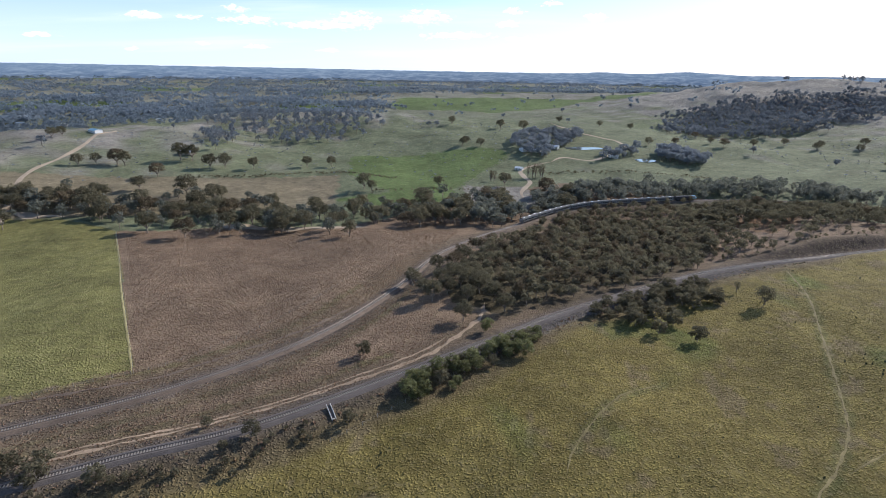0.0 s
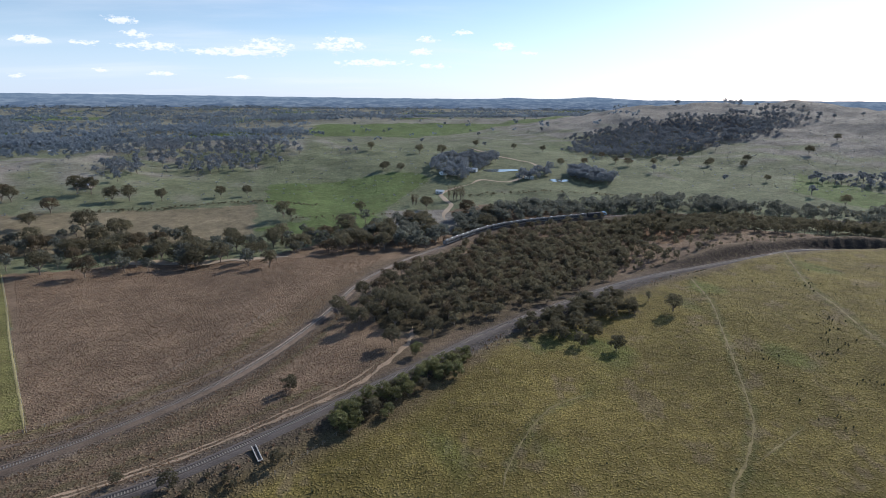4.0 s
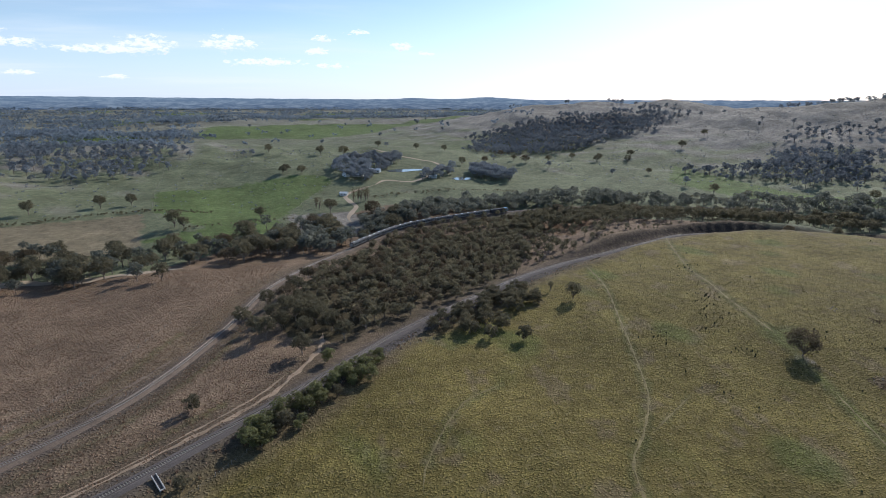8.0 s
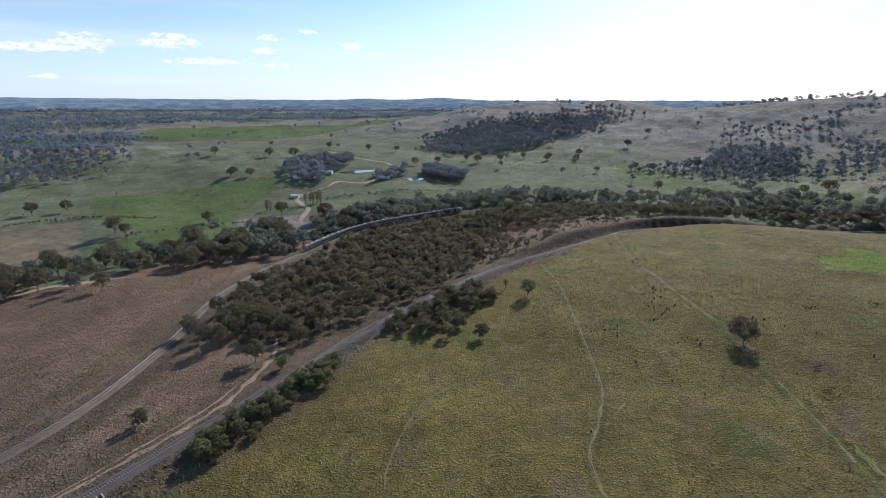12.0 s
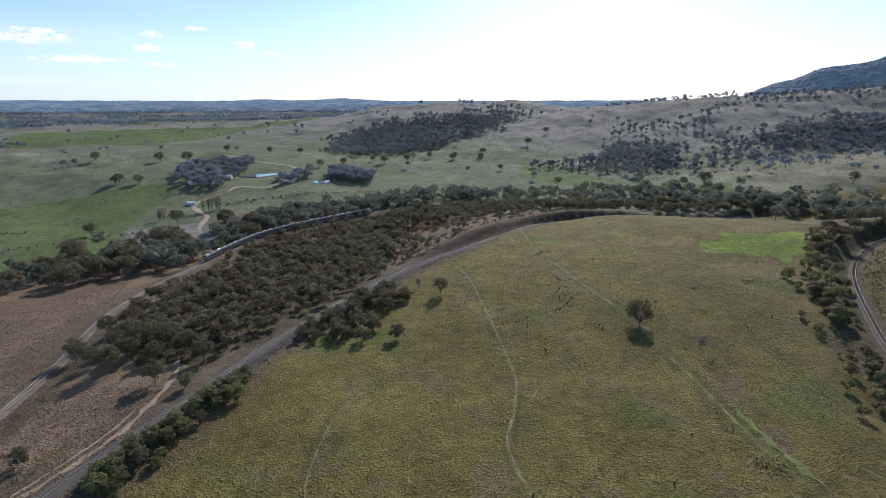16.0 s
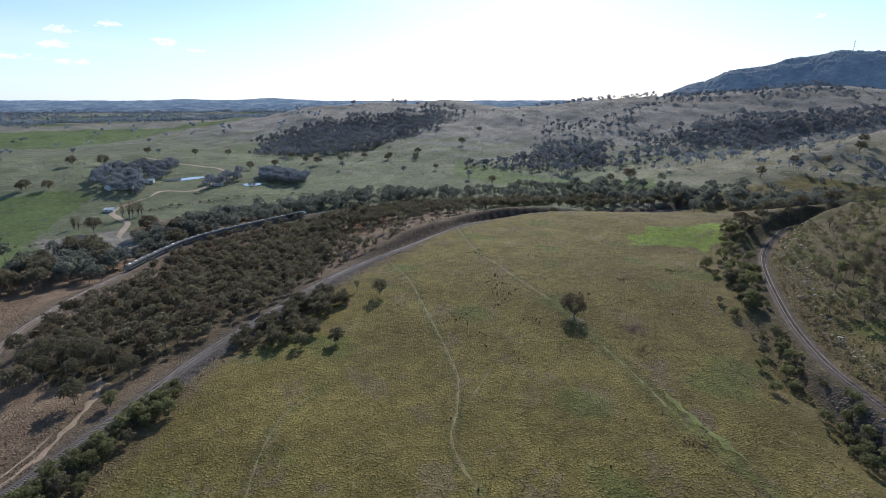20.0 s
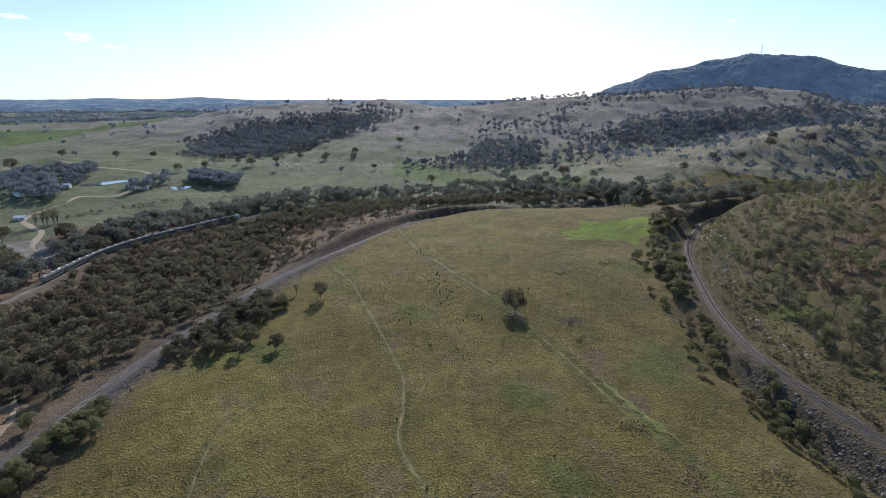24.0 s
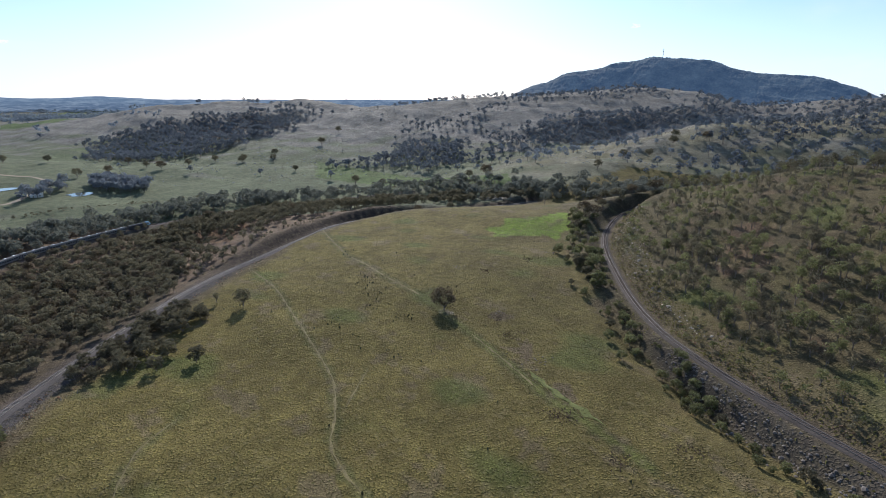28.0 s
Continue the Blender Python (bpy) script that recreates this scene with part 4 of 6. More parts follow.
# ---- trees and scrub ----
GUM = "spreading gum tree with a rounded grey-green crown"
kinds = [tree_kind(GUM, 21 + k, 10.0, w, c, 88, 0.37, m, low) for k, (w, c, m, low) in enumerate(
    ((0.42, 16, M_LEAF, 0.26), (0.38, 15, M_LEAF, 0.28), (0.44, 17, M_LEAF_DRY, 0.24), (0.33, 13, M_LEAF, 0.22)))]
field_kind = tree_kind(GUM, 29, 10.0, 0.47, 22, 150, 0.27, M_LEAF_DRY, 0.14)
poplar_kind = tree_kind("tall narrow bare poplar in a row beside the drive", 31, 14.0, 0.10, 14, 30, 0.32, M_LEAF_DRY, 0.12)
sapling = tree_kind("slender open gum sapling on the grassy hillside", 33, 7.0, 0.20, 10, 40, 0.26, M_LEAF, 0.30, "sapling")
sapling_green = tree_kind("slender open gum sapling with fresh green leaves", 34, 7.0, 0.22, 10, 40, 0.26, M_LEAF_GREEN, 0.28, "sapling")
shrub_green = tree_kind("dense green wattle shrub beside the railway", 35, 4.0, 0.42, 13, 80, 0.19, M_LEAF_GREEN, 0.10, "shrub")
shrub_dull = tree_kind("dull grey-green shrub on the embankment", 36, 3.5, 0.46, 12, 76, 0.18, M_LEAF, 0.10, "shrub")
for s in (sapling, sapling_green):
    tagged(s, category="sapling")
for s in (shrub_green, shrub_dull):
    tagged(s, category="shrub")
SOURCES = {}


HEIGHT = {id(k): h for k, h in [(k, 10.0) for k in kinds + [field_kind]] + [(poplar_kind, 14.0), (sapling, 7.0), (sapling_green, 7.0), (shrub_green, 4.0), (shrub_dull, 3.5)]}


def plant_all(choose, spots, rng, group, label=""):
    """Stands a tree at every (bearing, distance, height); the first of a kind is the original itself."""
    q = np.array([P(b, r) for b, r, _ in spots])
    zs = ground(q[:, 0], q[:, 1]) - 0.05
    for (x, y), z, (_, _, h) in zip(q, zs, spots):
        kind = choose()
        k = h / HEIGHT[id(kind)]
        m = Matrix.Translation((x, y, z)) @ Matrix.Rotation(rng.uniform(0, 6.28), 4, "Z")
        if kind.name in SOURCES:
            ob = copy_thing(kind, m)
        else:
            SOURCES[kind.name] = True
            ob = kind
            ob.matrix_basis = m
        ob.scale = (k * rng.uniform(0.92, 1.1), k * rng.uniform(0.92, 1.1), k)
        tagged(ob, label, group=group)


def any_gum():
    return kinds[rng.randint(0, 4)]


rng = np.random.RandomState(5)
LONE = [(33.5, 239, 8), (-0.5, 494, 10), (9.9, 468, 8), (2.1, 670, 11), (52.7, 456, 8), (56.3, 476, 8), (4.0, 668, 10), (71.7, 625, 12), (74.1, 696, 12), (76.5, 705, 11), (78.6, 740, 13),
        (78.7, 776, 12), (81.5, 760, 12), (60.1, 637, 14), (58.3, 632, 10), (46.1, 655, 12), (49, 640, 10), (42.8, 960, 13), (38.1, 896, 12), (35.1, 884, 11), (32.4, 896, 11)]
LONE_WEST = [(-34.6, 616, 10), (-33.2, 619, 9), (-31.6, 615, 13), (-31.0, 610, 12), (-28.5, 557, 11), (-26.2, 491, 14), (-8.6, 481, 12), (-7.8, 474, 8), (-11.9, 593, 9), (-19.7, 581, 10),
             (-22.4, 586, 13), (-23.8, 582, 13), (-26.3, 618, 15), (-25.3, 612, 14), (-14.4, 590, 10), (-36, 724, 10), (-35.3, 736, 9), (0.9, 824, 11), (6, 800, 11), (8.4, 796, 12)]
LONE_HILL = [(27.6, 828, 12), (26.4, 848, 10), (23.3, 812, 11), (20.9, 780, 12), (44.6, 1052, 12), (2.4, 676, 11), (30, 860, 12), (34.9, 870, 10), (37.9, 866, 11), (40, 760, 9), (25, 900, 10), (12, 900, 11), (16, 960, 12), (19, 900, 11)]
plant_all(lambda: field_kind, [(55.6, 212, 9.8)], rng, "lone paddock trees", "broad brownish gum tree alone in the middle of the field")
plant_all(any_gum, LONE + [(b, r, h * 1.25) for b, r, h in LONE_WEST] + LONE_HILL, rng, "lone paddock trees", "lone gum tree standing in open pasture, casting a long shadow")
plant_all(any_gum, [(-1.2, 205, 10), (0.6, 213, 9), (-3.4, 231, 9), (-0.6, 247, 9), (1.5, 252, 9), (2.6, 186, 8), (-2.2, 216, 7), (2.2, 222, 11), (4.4, 215, 10), (6, 206, 9), (3.5, 232, 9), (1.2, 234, 9), (-0.2, 226, 8), (2.6, 262, 9), (3.0, 205, 8), (7.4, 196, 8)], rng,
          "gum trees at the edge of the wood", "rounded gum tree at the edge of the dense wood")
plant_all(lambda: poplar_kind, [(9.2, 544, 15), (9.7, 542, 16), (10.0, 543, 15), (10.4, 544, 16), (10.7, 544, 14), (5.2, 522, 11), (5.6, 518, 12), (5.3, 524, 11)], rng, "row of poplars")
CREEK = [(-46, 520), (-40.7, 494), (-36, 480), (-30.4, 458), (-25, 424), (-20.8, 404), (-16, 388), (-11, 378), (-5.3, 378), (1, 392), (7, 432), (13.7, 468)]
plant_all(any_gum, [(b, r, rng.uniform(8, 16)) for b, r in polar(off_drive(along(rng, CREEK, 138, 42, 5.0, 8)))], rng, "gum trees along the creek", "gum tree in the belt along the creek")
SCRUB = [(26, 416), (28.7, 492), (38.5, 520), (50.7, 540), (65.7, 552), (65.8, 530), (50.8, 486), (41.7, 448), (33.5, 404)]
plant_all(any_gum, [(b, r, rng.uniform(7, 11)) for b, r in polar(spread(rng, SCRUB, 70, 7.0, 9))], rng, "gum trees between the tracks", "gum tree in the open wood between the railway tracks")
BUSH = [(76, 300), (77, 400), (79, 450), (86, 440), (96, 420), (106, 350), (106, 190), (97, 190), (88, 205), (81, 240)]
NEAR_BUSH = [(78, 245), (80, 320), (92, 300), (106, 280), (106, 185), (97, 186), (88, 203), (82, 222)]
plant_all(lambda: sapling if rng.rand() < 0.6 else sapling_green, [(b, r, rng.uniform(5.0, 10.0)) for b, r in polar(spread(rng, NEAR_BUSH, 105, 5.5, 9, 8))], rng, "saplings on the bush hill")
for crest, n, w, kind, lo, hi in (([(-5, 139), (0, 147), (5, 161), (8.5, 171), (11.5, 178)], 78, 7, shrub_green, 3, 5.8), ([(18.9, 197), (22, 219), (25, 236), (28.5, 252)], 60, 18, shrub_dull, 3.5, 7),
                                  ([(72.9, 232), (71.4, 256), (70.4, 300), (70.2, 340), (70.4, 385)], 66, 10, shrub_green, 2.5, 7), ([(73.5, 226), (76.1, 211), (79.4, 187), (83.8, 166), (87.9, 151), (93.3, 139), (99, 132)], 66, 9, shrub_green, 1.2, 4.8),
                                  ([(-46, 130), (-38, 122), (-30, 119), (-22, 119.5), (-14, 124)], 30, 5, shrub_dull, 1.2, 3)):
    plant_all(lambda: kind if rng.rand() < 0.7 else shrub_dull, [(b, r, lo + (hi - lo) * rng.rand() ** 1.4) for b, r in polar(along(rng, crest, n, w, 2.2, 5.0))], rng, "shrubs beside the railway")
plant_all(lambda: shrub_dull, [(-11.6, 124, 4.2), (-27.6, 133, 3), (-38.8, 125, 5), (-23.1, 124, 4.5), (-43.5, 133, 6), (-45, 140, 6), (-42.5, 138, 5), (-9.3, 162, 5)], rng, "shrubs beside the railway")
plant_all(any_gum, [(b, r, rng.uniform(6, 10)) for b, r in polar(along(rng, [(72, 345), (72.6, 390), (74, 425), (77, 450)], 12, 12, 5, 6))], rng, "gum trees over the cutting", "gum tree standing over the railway cutting")
plant_all(lambda: sapling, [(29.5, 240, 6), (31, 252, 5.5), (27, 232, 6)], rng, "saplings by the track")
plant_all(lambda: sapling_green, [(83.6, 163, 6), (91, 178, 6), (96, 176, 7), (94, 183, 6)], rng, "saplings by the track")

THIN = [tree_template(55 + k, 1.0, w, 8, 24, 0.048, 0.30, True) for k, w in enumerate((0.20, 0.17, 0.24))]
MID = [tree_template(50 + k, 1.0, w, c, 34, 0.066, low, True) for k, (w, c, low) in enumerate(((0.34, 8, 0.26), (0.30, 8, 0.28), (0.38, 9, 0.24), (0.27, 7, 0.22)))]
LOW = [tree_template(60 + k, 1.0, w, 6, 12, 0.12, 0.28) for k, w in enumerate((0.36, 0.32, 0.40, 0.28))]
LOW = [(lv, weld([tube((0, 0, -0.3), (0, 0, 0.6), 0.035, 0.02, 5)])) for lv, _ in LOW]
FAR = [tree_template(70 + k, 1.0, w, 3, 5, 0.27, 0.3) for k, w in enumerate((0.5, 0.42, 0.6))]
FAR = [(lv, weld([tube((0, 0, -0.3), (0, 0, 0.5), 0.05, 0.03, 4)])) for lv, _ in FAR]
BLOCK = [(3.2, 234), (4.0, 282), (7.4, 310), (13, 375), (15.5, 412), (18, 430), (26.1, 482), (29.5, 480), (28.1, 345), (25.4, 268), (14.1, 212), (8.2, 203), (5.2, 218)]
mass("woodland", "dense dark eucalypt wood filling the ground between the two tracks", "woodland", spread(rng, BLOCK, 600, 3.9, 6, 9), MID, (3.2, 8.0), M_LEAF, 80)
mass("woodland", "brownish gums mixed through the dense wood", "woodland", spread(rng, BLOCK, 200, 6, 6, 14), MID, (4, 8), M_LEAF_DRY, 79)
mass("woodland", "open gum wood along the far railway track", "woodland", spread(rng, SCRUB, 230, 5.0, 7), MID, (6, 11), M_LEAF, 81)
mass("woodland", "gum trees thickening the creek belt", "woodland", off_drive(along(rng, CREEK, 170, 46, 4.5, 8)), MID, (6, 13), M_LEAF_MID, 78)
mass("woodland", "thin trees over the bare brown ground beside the track", "woodland", spread(rng, [(26, 295), (28, 440), (35, 445), (44, 455), (38, 385), (32, 325)], 75, 6, 8), MID, (4, 9), M_LEAF, 77)
mass("woodland", "belt of gum trees beyond the creek and railway", "woodland", np.vstack([
    off_drive(along(rng, [(3, 372), (9, 425), (15, 468), (20, 500), (26, 536), (32, 556), (38, 570)], 260, 26, 4.5, 8)),
    along(rng, [(35, 575), (44.7, 578), (53.6, 580), (61.7, 566), (69, 545), (76, 520)], 260, 34, 4.5, 8)]), MID, (5.5, 14), M_LEAF_MID, 82)
mass("woodland", "scattered young gums over the grassy bush hill", "woodland", spread(rng, BUSH, 230, 6.0, 8, 8), THIN, (4, 9.5), M_LEAF_GREEN, 83)
mass("woodland", "dull grey-green young gums over the bush hill", "woodland", spread(rng, BUSH, 260, 5.0, 8, 8), THIN, (4, 9.0), M_LEAF, 107)
mass("woodland", "gum belt in the hollow behind the bush hill", "woodland", along(rng, [(73, 535), (77, 530), (82, 550), (87, 590)], 120, 40, 5, 8), MID, (8, 14), M_LEAF_MID, 100)
mass("woodland", "close young gums along the crest of the bush hill", "woodland", along(rng, [(79, 460), (84, 462), (90, 442), (98, 415), (106, 385)], 110, 34, 4, 8), THIN, (6, 11), M_LEAF, 101)
mass("low_scrub", "low dull shrubs under the young gums of the bush hill", "scrub", spread(rng, BUSH, 260, 3.0, 7, 8), THIN, (1.5, 3.5), M_LEAF, 96)
VERGE = [(106, 150), (100, 161), (92.5, 172), (84, 197), (79.8, 219), (76.6, 258), (74.3, 325), (75, 385)]
mass("low_scrub", "low shrubs and weeds along the inner side of the hillside track", "scrub", along(rng, VERGE, 120, 9, 1.6, 4.4), LOW, (0.8, 2.6), M_LEAF, 108)
mass("low_scrub", "small fresh green shrubs above the hillside track", "scrub", along(rng, [(b + 1.2, r + 10) for b, r in VERGE], 90, 12, 2.0, 6), LOW, (1.0, 3.6), M_LEAF_GREEN, 109)
mass("woodland", "dark gum groves round the farmyard", "woodland", np.vstack([
    spread(rng, [(6.9, 708), (10.9, 800), (14.6, 830), (14.0, 757), (12.0, 690), (10.6, 625), (8.9, 640), (6.9, 665)], 110, 6),
    spread(rng, [(21.8, 744), (24.5, 740), (26.4, 708), (26.2, 672), (24.5, 676), (22, 690)], 70, 5), spread(rng, [(16.7, 690), (18.3, 688), (20, 740), (19.9, 690), (17, 655)], 26, 6)]), MID, (6, 15), M_LEAF_FAR, 84)
HILL_WOODS = [([(23, 1055), (24.3, 916), (28.5, 946), (33.3, 1005), (35.8, 1108), (38.2, 1131), (40, 1246), (40.3, 1290), (37.5, 1300), (35, 1280), (33, 1270), (29.3, 1251), (25.5, 1182), (23.3, 1135)], 880, 7.0, 22),
              ([(38, 1300), (38.5, 1440), (41, 1440), (44, 1300), (41, 1270)], 40, 10, 12),
              ([(50, 760), (50.4, 924), (53.2, 947), (57, 940), (57.8, 885), (57.7, 776), (54, 730)], 210, 7, 14), ([(43.5, 775), (44, 800), (50, 800), (50, 745)], 40, 8, 14),
              ([(58, 700), (58.5, 830), (61, 860), (62, 720)], 26, 9, 14), ([(50, 970), (51, 1060), (60, 1120), (61, 1000)], 50, 12, 25),
              ([(65, 1004), (68.1, 1110), (73.5, 1202), (78.7, 1242), (83.5, 1308), (81.2, 1217), (77.8, 1141), (73.7, 1057), (69.9, 929), (67.4, 888), (65.9, 925)], 480, 7.5, 22),
              ([(60, 880), (62, 1010), (65, 1040), (66, 860), (63, 790)], 70, 10, 20), ([(75.2, 610), (76.7, 670), (83.7, 740), (98, 830), (98, 690), (84.3, 640)], 95, 12, 22),
              ([(82, 770), (84, 860), (92, 950), (100, 960), (100, 800)], 160, 11, 30), ([(62, 1240), (66, 1370), (76, 1470), (78, 1420), (70, 1290)], 120, 12, 30), ([(80, 1300), (81, 1560), (94, 1500), (106, 1500), (106, 1250)], 330, 11, 30)]
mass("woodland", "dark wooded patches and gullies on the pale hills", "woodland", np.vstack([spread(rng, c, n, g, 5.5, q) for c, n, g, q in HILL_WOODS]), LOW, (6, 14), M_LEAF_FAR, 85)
p = rng.uniform(-1, 1, (13000, 2)) * 1750
r_, b_ = np.hypot(p[:, 0], p[:, 1]), np.degrees(np.arctan2(p[:, 0], p[:, 1]))
dens = 0.06 + 0.5 * sstep(0.45, 1.0, waves(p[:, 0], p[:, 1], 160, 31) + 0.45 * waves(p[:, 0], p[:, 1], 60, 32)) * (b_ > 44)
dens = dens * np.where((b_ > 20) & (b_ < 48) & (r_ > 1000), 0.45, 1.0)
dens = dens * np.where((b_ > 62) & (r_ < 950), 0.3, 1.0)
keep = (r_ > 640) & (r_ < 1750) & (b_ > -62) & (b_ < 108) & (rng.rand(len(p)) < dens * np.where(b_ > 40, 1.0, 0.5))
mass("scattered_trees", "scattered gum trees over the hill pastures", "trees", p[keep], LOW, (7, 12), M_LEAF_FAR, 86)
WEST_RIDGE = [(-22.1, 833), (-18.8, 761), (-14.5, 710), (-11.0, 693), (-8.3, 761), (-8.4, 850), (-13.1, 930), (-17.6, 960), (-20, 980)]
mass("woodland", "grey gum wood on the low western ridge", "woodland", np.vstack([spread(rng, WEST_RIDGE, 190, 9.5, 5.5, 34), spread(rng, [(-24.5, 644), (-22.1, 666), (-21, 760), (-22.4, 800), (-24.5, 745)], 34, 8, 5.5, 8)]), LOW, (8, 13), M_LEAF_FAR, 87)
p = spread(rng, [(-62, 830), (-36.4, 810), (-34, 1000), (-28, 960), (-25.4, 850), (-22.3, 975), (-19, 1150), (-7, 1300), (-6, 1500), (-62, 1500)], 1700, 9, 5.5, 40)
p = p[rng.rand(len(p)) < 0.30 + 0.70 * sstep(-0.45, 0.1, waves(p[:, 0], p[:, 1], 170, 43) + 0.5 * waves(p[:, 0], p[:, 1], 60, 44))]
mass("woodland", "gum woods behind the western paddocks, tinted blue-grey for haze", "woodland", p, LOW, (7, 13), M_LEAF_HAZE, 103, False)
p = np.stack([rng.uniform(-64, 30, 30000), np.exp(rng.uniform(math.log(1250), math.log(3300), 30000))], 1)
xy = np.stack(P(0, 0), 0)[None] + np.stack([p[:, 1] * np.sin(np.radians(p[:, 0])), p[:, 1] * np.cos(np.radians(p[:, 0]))], 1)
cl = waves(xy[:, 0], xy[:, 1], 420, 41) + 0.6 * waves(xy[:, 0], xy[:, 1], 150, 42)
open_ridge = sstep(-9, -4, p[:, 0]) * (p[:, 1] < 1900)
keep = rng.rand(len(p)) < np.clip(0.10 + 0.8 * sstep(-0.25, 0.5, cl), 0, 1) * (1 - 0.98 * open_ridge)
mass("woodland", "dark woods and tree lines across the distant plain", "woodland", xy[keep], FAR, (9, 15), M_LEAF_HAZE, 88, False)
mass("scattered_trees", "gum trees along the skyline of the hills", "trees", np.vstack([along(rng, [(31.3, 1500), (31.9, 1500)], 4, 12, 6), along(rng, [(35.6, 1480), (37, 1480)], 12, 30, 6), along(rng, [(51, 1410), (57, 1370), (62, 1345), (65, 1370)], 70, 50, 6),
      along(rng, [(71, 700), (78.4, 800), (83.2, 850), (88, 900), (96, 900)], 60, 70, 8), along(rng, [(60, 640), (66, 720), (70, 850), (74, 1000)], 40, 50, 7)]), LOW, (7, 12), M_LEAF_FAR, 94)
p = np.vstack([spread(rng, [(20, 720), (50, 700), (66, 640), (95, 700), (100, 1300), (70, 1350), (40, 1450), (22, 1300)], 1700, 5), spread(rng, [(-45, 560), (-20, 560), (8, 520), (14, 900), (-10, 900), (-45, 740)], 500, 6)])
mass("low_scrub", "low dark scrub and weeds dotted over the hill pasture", "scrub", p, FAR, (0.9, 2.6), M_LEAF_FAR, 90, False)


def tuft_templates(seed, n, blades, h, w):
    out = []
    for k in range(n):
        g = np.random.RandomState(seed + k)
        v = []
        for _ in range(blades):
            a, q = g.uniform(0, 6.28), g.uniform(0.5, 1.0)
            c, s = math.cos(a), math.sin(a)
            o = g.uniform(-0.5, 0.5, 2) * w
            v += [(o[0] - c * w * q, o[1] - s * w * q, 0), (o[0] + c * w * q, o[1] + s * w * q, 0), (o[0] + c * w * 0.5 - s * w, o[1] + s * w * 0.5 + c * w, h * q), (o[0] - c * w * 0.6 - s * w * 0.6, o[1] - s * w * 0.6 + c * w * 0.6, h * g.uniform(0.6, 1))]
        out.append(((np.array(v), np.arange(4 * blades).reshape(-1, 4)), None))
    return out


FIELD = [(-25, 104), (-12, 113), (-4, 128), (8, 158), (16, 178), (30, 262), (38, 320), (46, 400), (62, 420), (69, 390), (69.3, 225), (74, 190), (79, 168), (84, 146), (90, 132), (98, 124), (100, 60), (40, 60), (-25, 70)]
TUFTS = tuft_templates(300, 6, 2, 0.26, 0.15)
p = rng.uniform((-60, -25), (345, 390), (190000, 2))
p = p[np.min([to_line(p[:, 0], p[:, 1], smooth_line([(*P(b, q), 0) for b, q in t], 12.0))[0] - w for t, w in TRAILS], axis=0) > 0.5]
p = p[inside(p[:, 0], p[:, 1], FIELD) & (rng.rand(len(p)) < np.clip(190.0 / np.hypot(p[:, 0], p[:, 1]), 0, 1) ** 2)][:50000]
mass("grass_tussocks", "olive and straw grass tussocks over the open field", "grass", p, TUFTS, (0.6, 1.5), M_TUFT, 91, False)
p = rng.uniform((-230, 60), (60, 350), (90000, 2))
p = p[inside(p[:, 0], p[:, 1], [(-33, 182), (-32, 392), (-22, 378), (-11, 346), (2, 346), (-1, 280), (-4, 200), (3, 180), (-6, 140), (-24, 125), (-50, 135), (-55, 150), (-45, 178)])]
for line in LINES[:2]:
    p = p[to_line(p[:, 0], p[:, 1], line)[0] > 3.4]
mass("dry_grass_tussocks", "tall dry brown grass between the railway tracks", "grass", p[:26000], TUFTS, (0.8, 2.0), M_DRYTUFT, 92, False)
banks = []
for line, n, lo, hi in ((LINES[0], 5200, -52, 36), (LINES[2], 1500, 70, 108)):
    k = rng.randint(0, len(line) - 1, n)
    q = line[k, :2] + (line[k + 1, :2] - line[k, :2]) * rng.rand(n, 1) + rng.normal(0, 1, (n, 2)) * 8.0
    b = np.degrees(np.arctan2(q[:, 0], q[:, 1]))
    d, _, side = to_line(q[:, 0], q[:, 1], line)
    banks.append(q[(d > 4.2) & (d < 13) & (side > 0) & (b > lo) & (b < hi)])
banks = np.vstack(banks)
mass("bank_grass", "rank dry grass and weeds down the railway banks", "grass", banks[::2], TUFTS, (1.2, 3.2), M_DRYTUFT, 98, False)
mass("bank_weeds", "dark low weeds and brush down the railway banks", "weeds", banks[1::2], FAR, (0.3, 1.1), M_LEAF, 99, False)
p = spread(rng, [(20, 720), (50, 700), (66, 640), (95, 700), (100, 1300), (70, 1350), (40, 1450), (22, 1300)], 9000, 3.5)
p = p[rng.rand(len(p)) < 0.25 + 0.75 * sstep(-0.2, 0.5, waves(p[:, 0], p[:, 1], 90, 45))]
mass("hill_tussocks", "dull tussocks and stones speckling the hill pasture", "scrub", p, TUFTS, (2.0, 4.5), M_LEAF_MID, 110, False)
mass("bank_grass", "pale dry grass along the inner side of the hillside track", "grass", along(rng, VERGE, 2600, 14, 0.5, 3.4), TUFTS, (1.2, 2.8), M_TUFT, 111, False)
RUSH = tuft_templates(320, 4, 5, 1.1, 0.32)
def clusters(spots, each, wide):
    """Places gathered loosely round (bearing, distance) spots."""
    return np.vstack([np.array(P(b, r)) + rng.normal(0, 1, (each, 2)) * wide for b, r in spots])


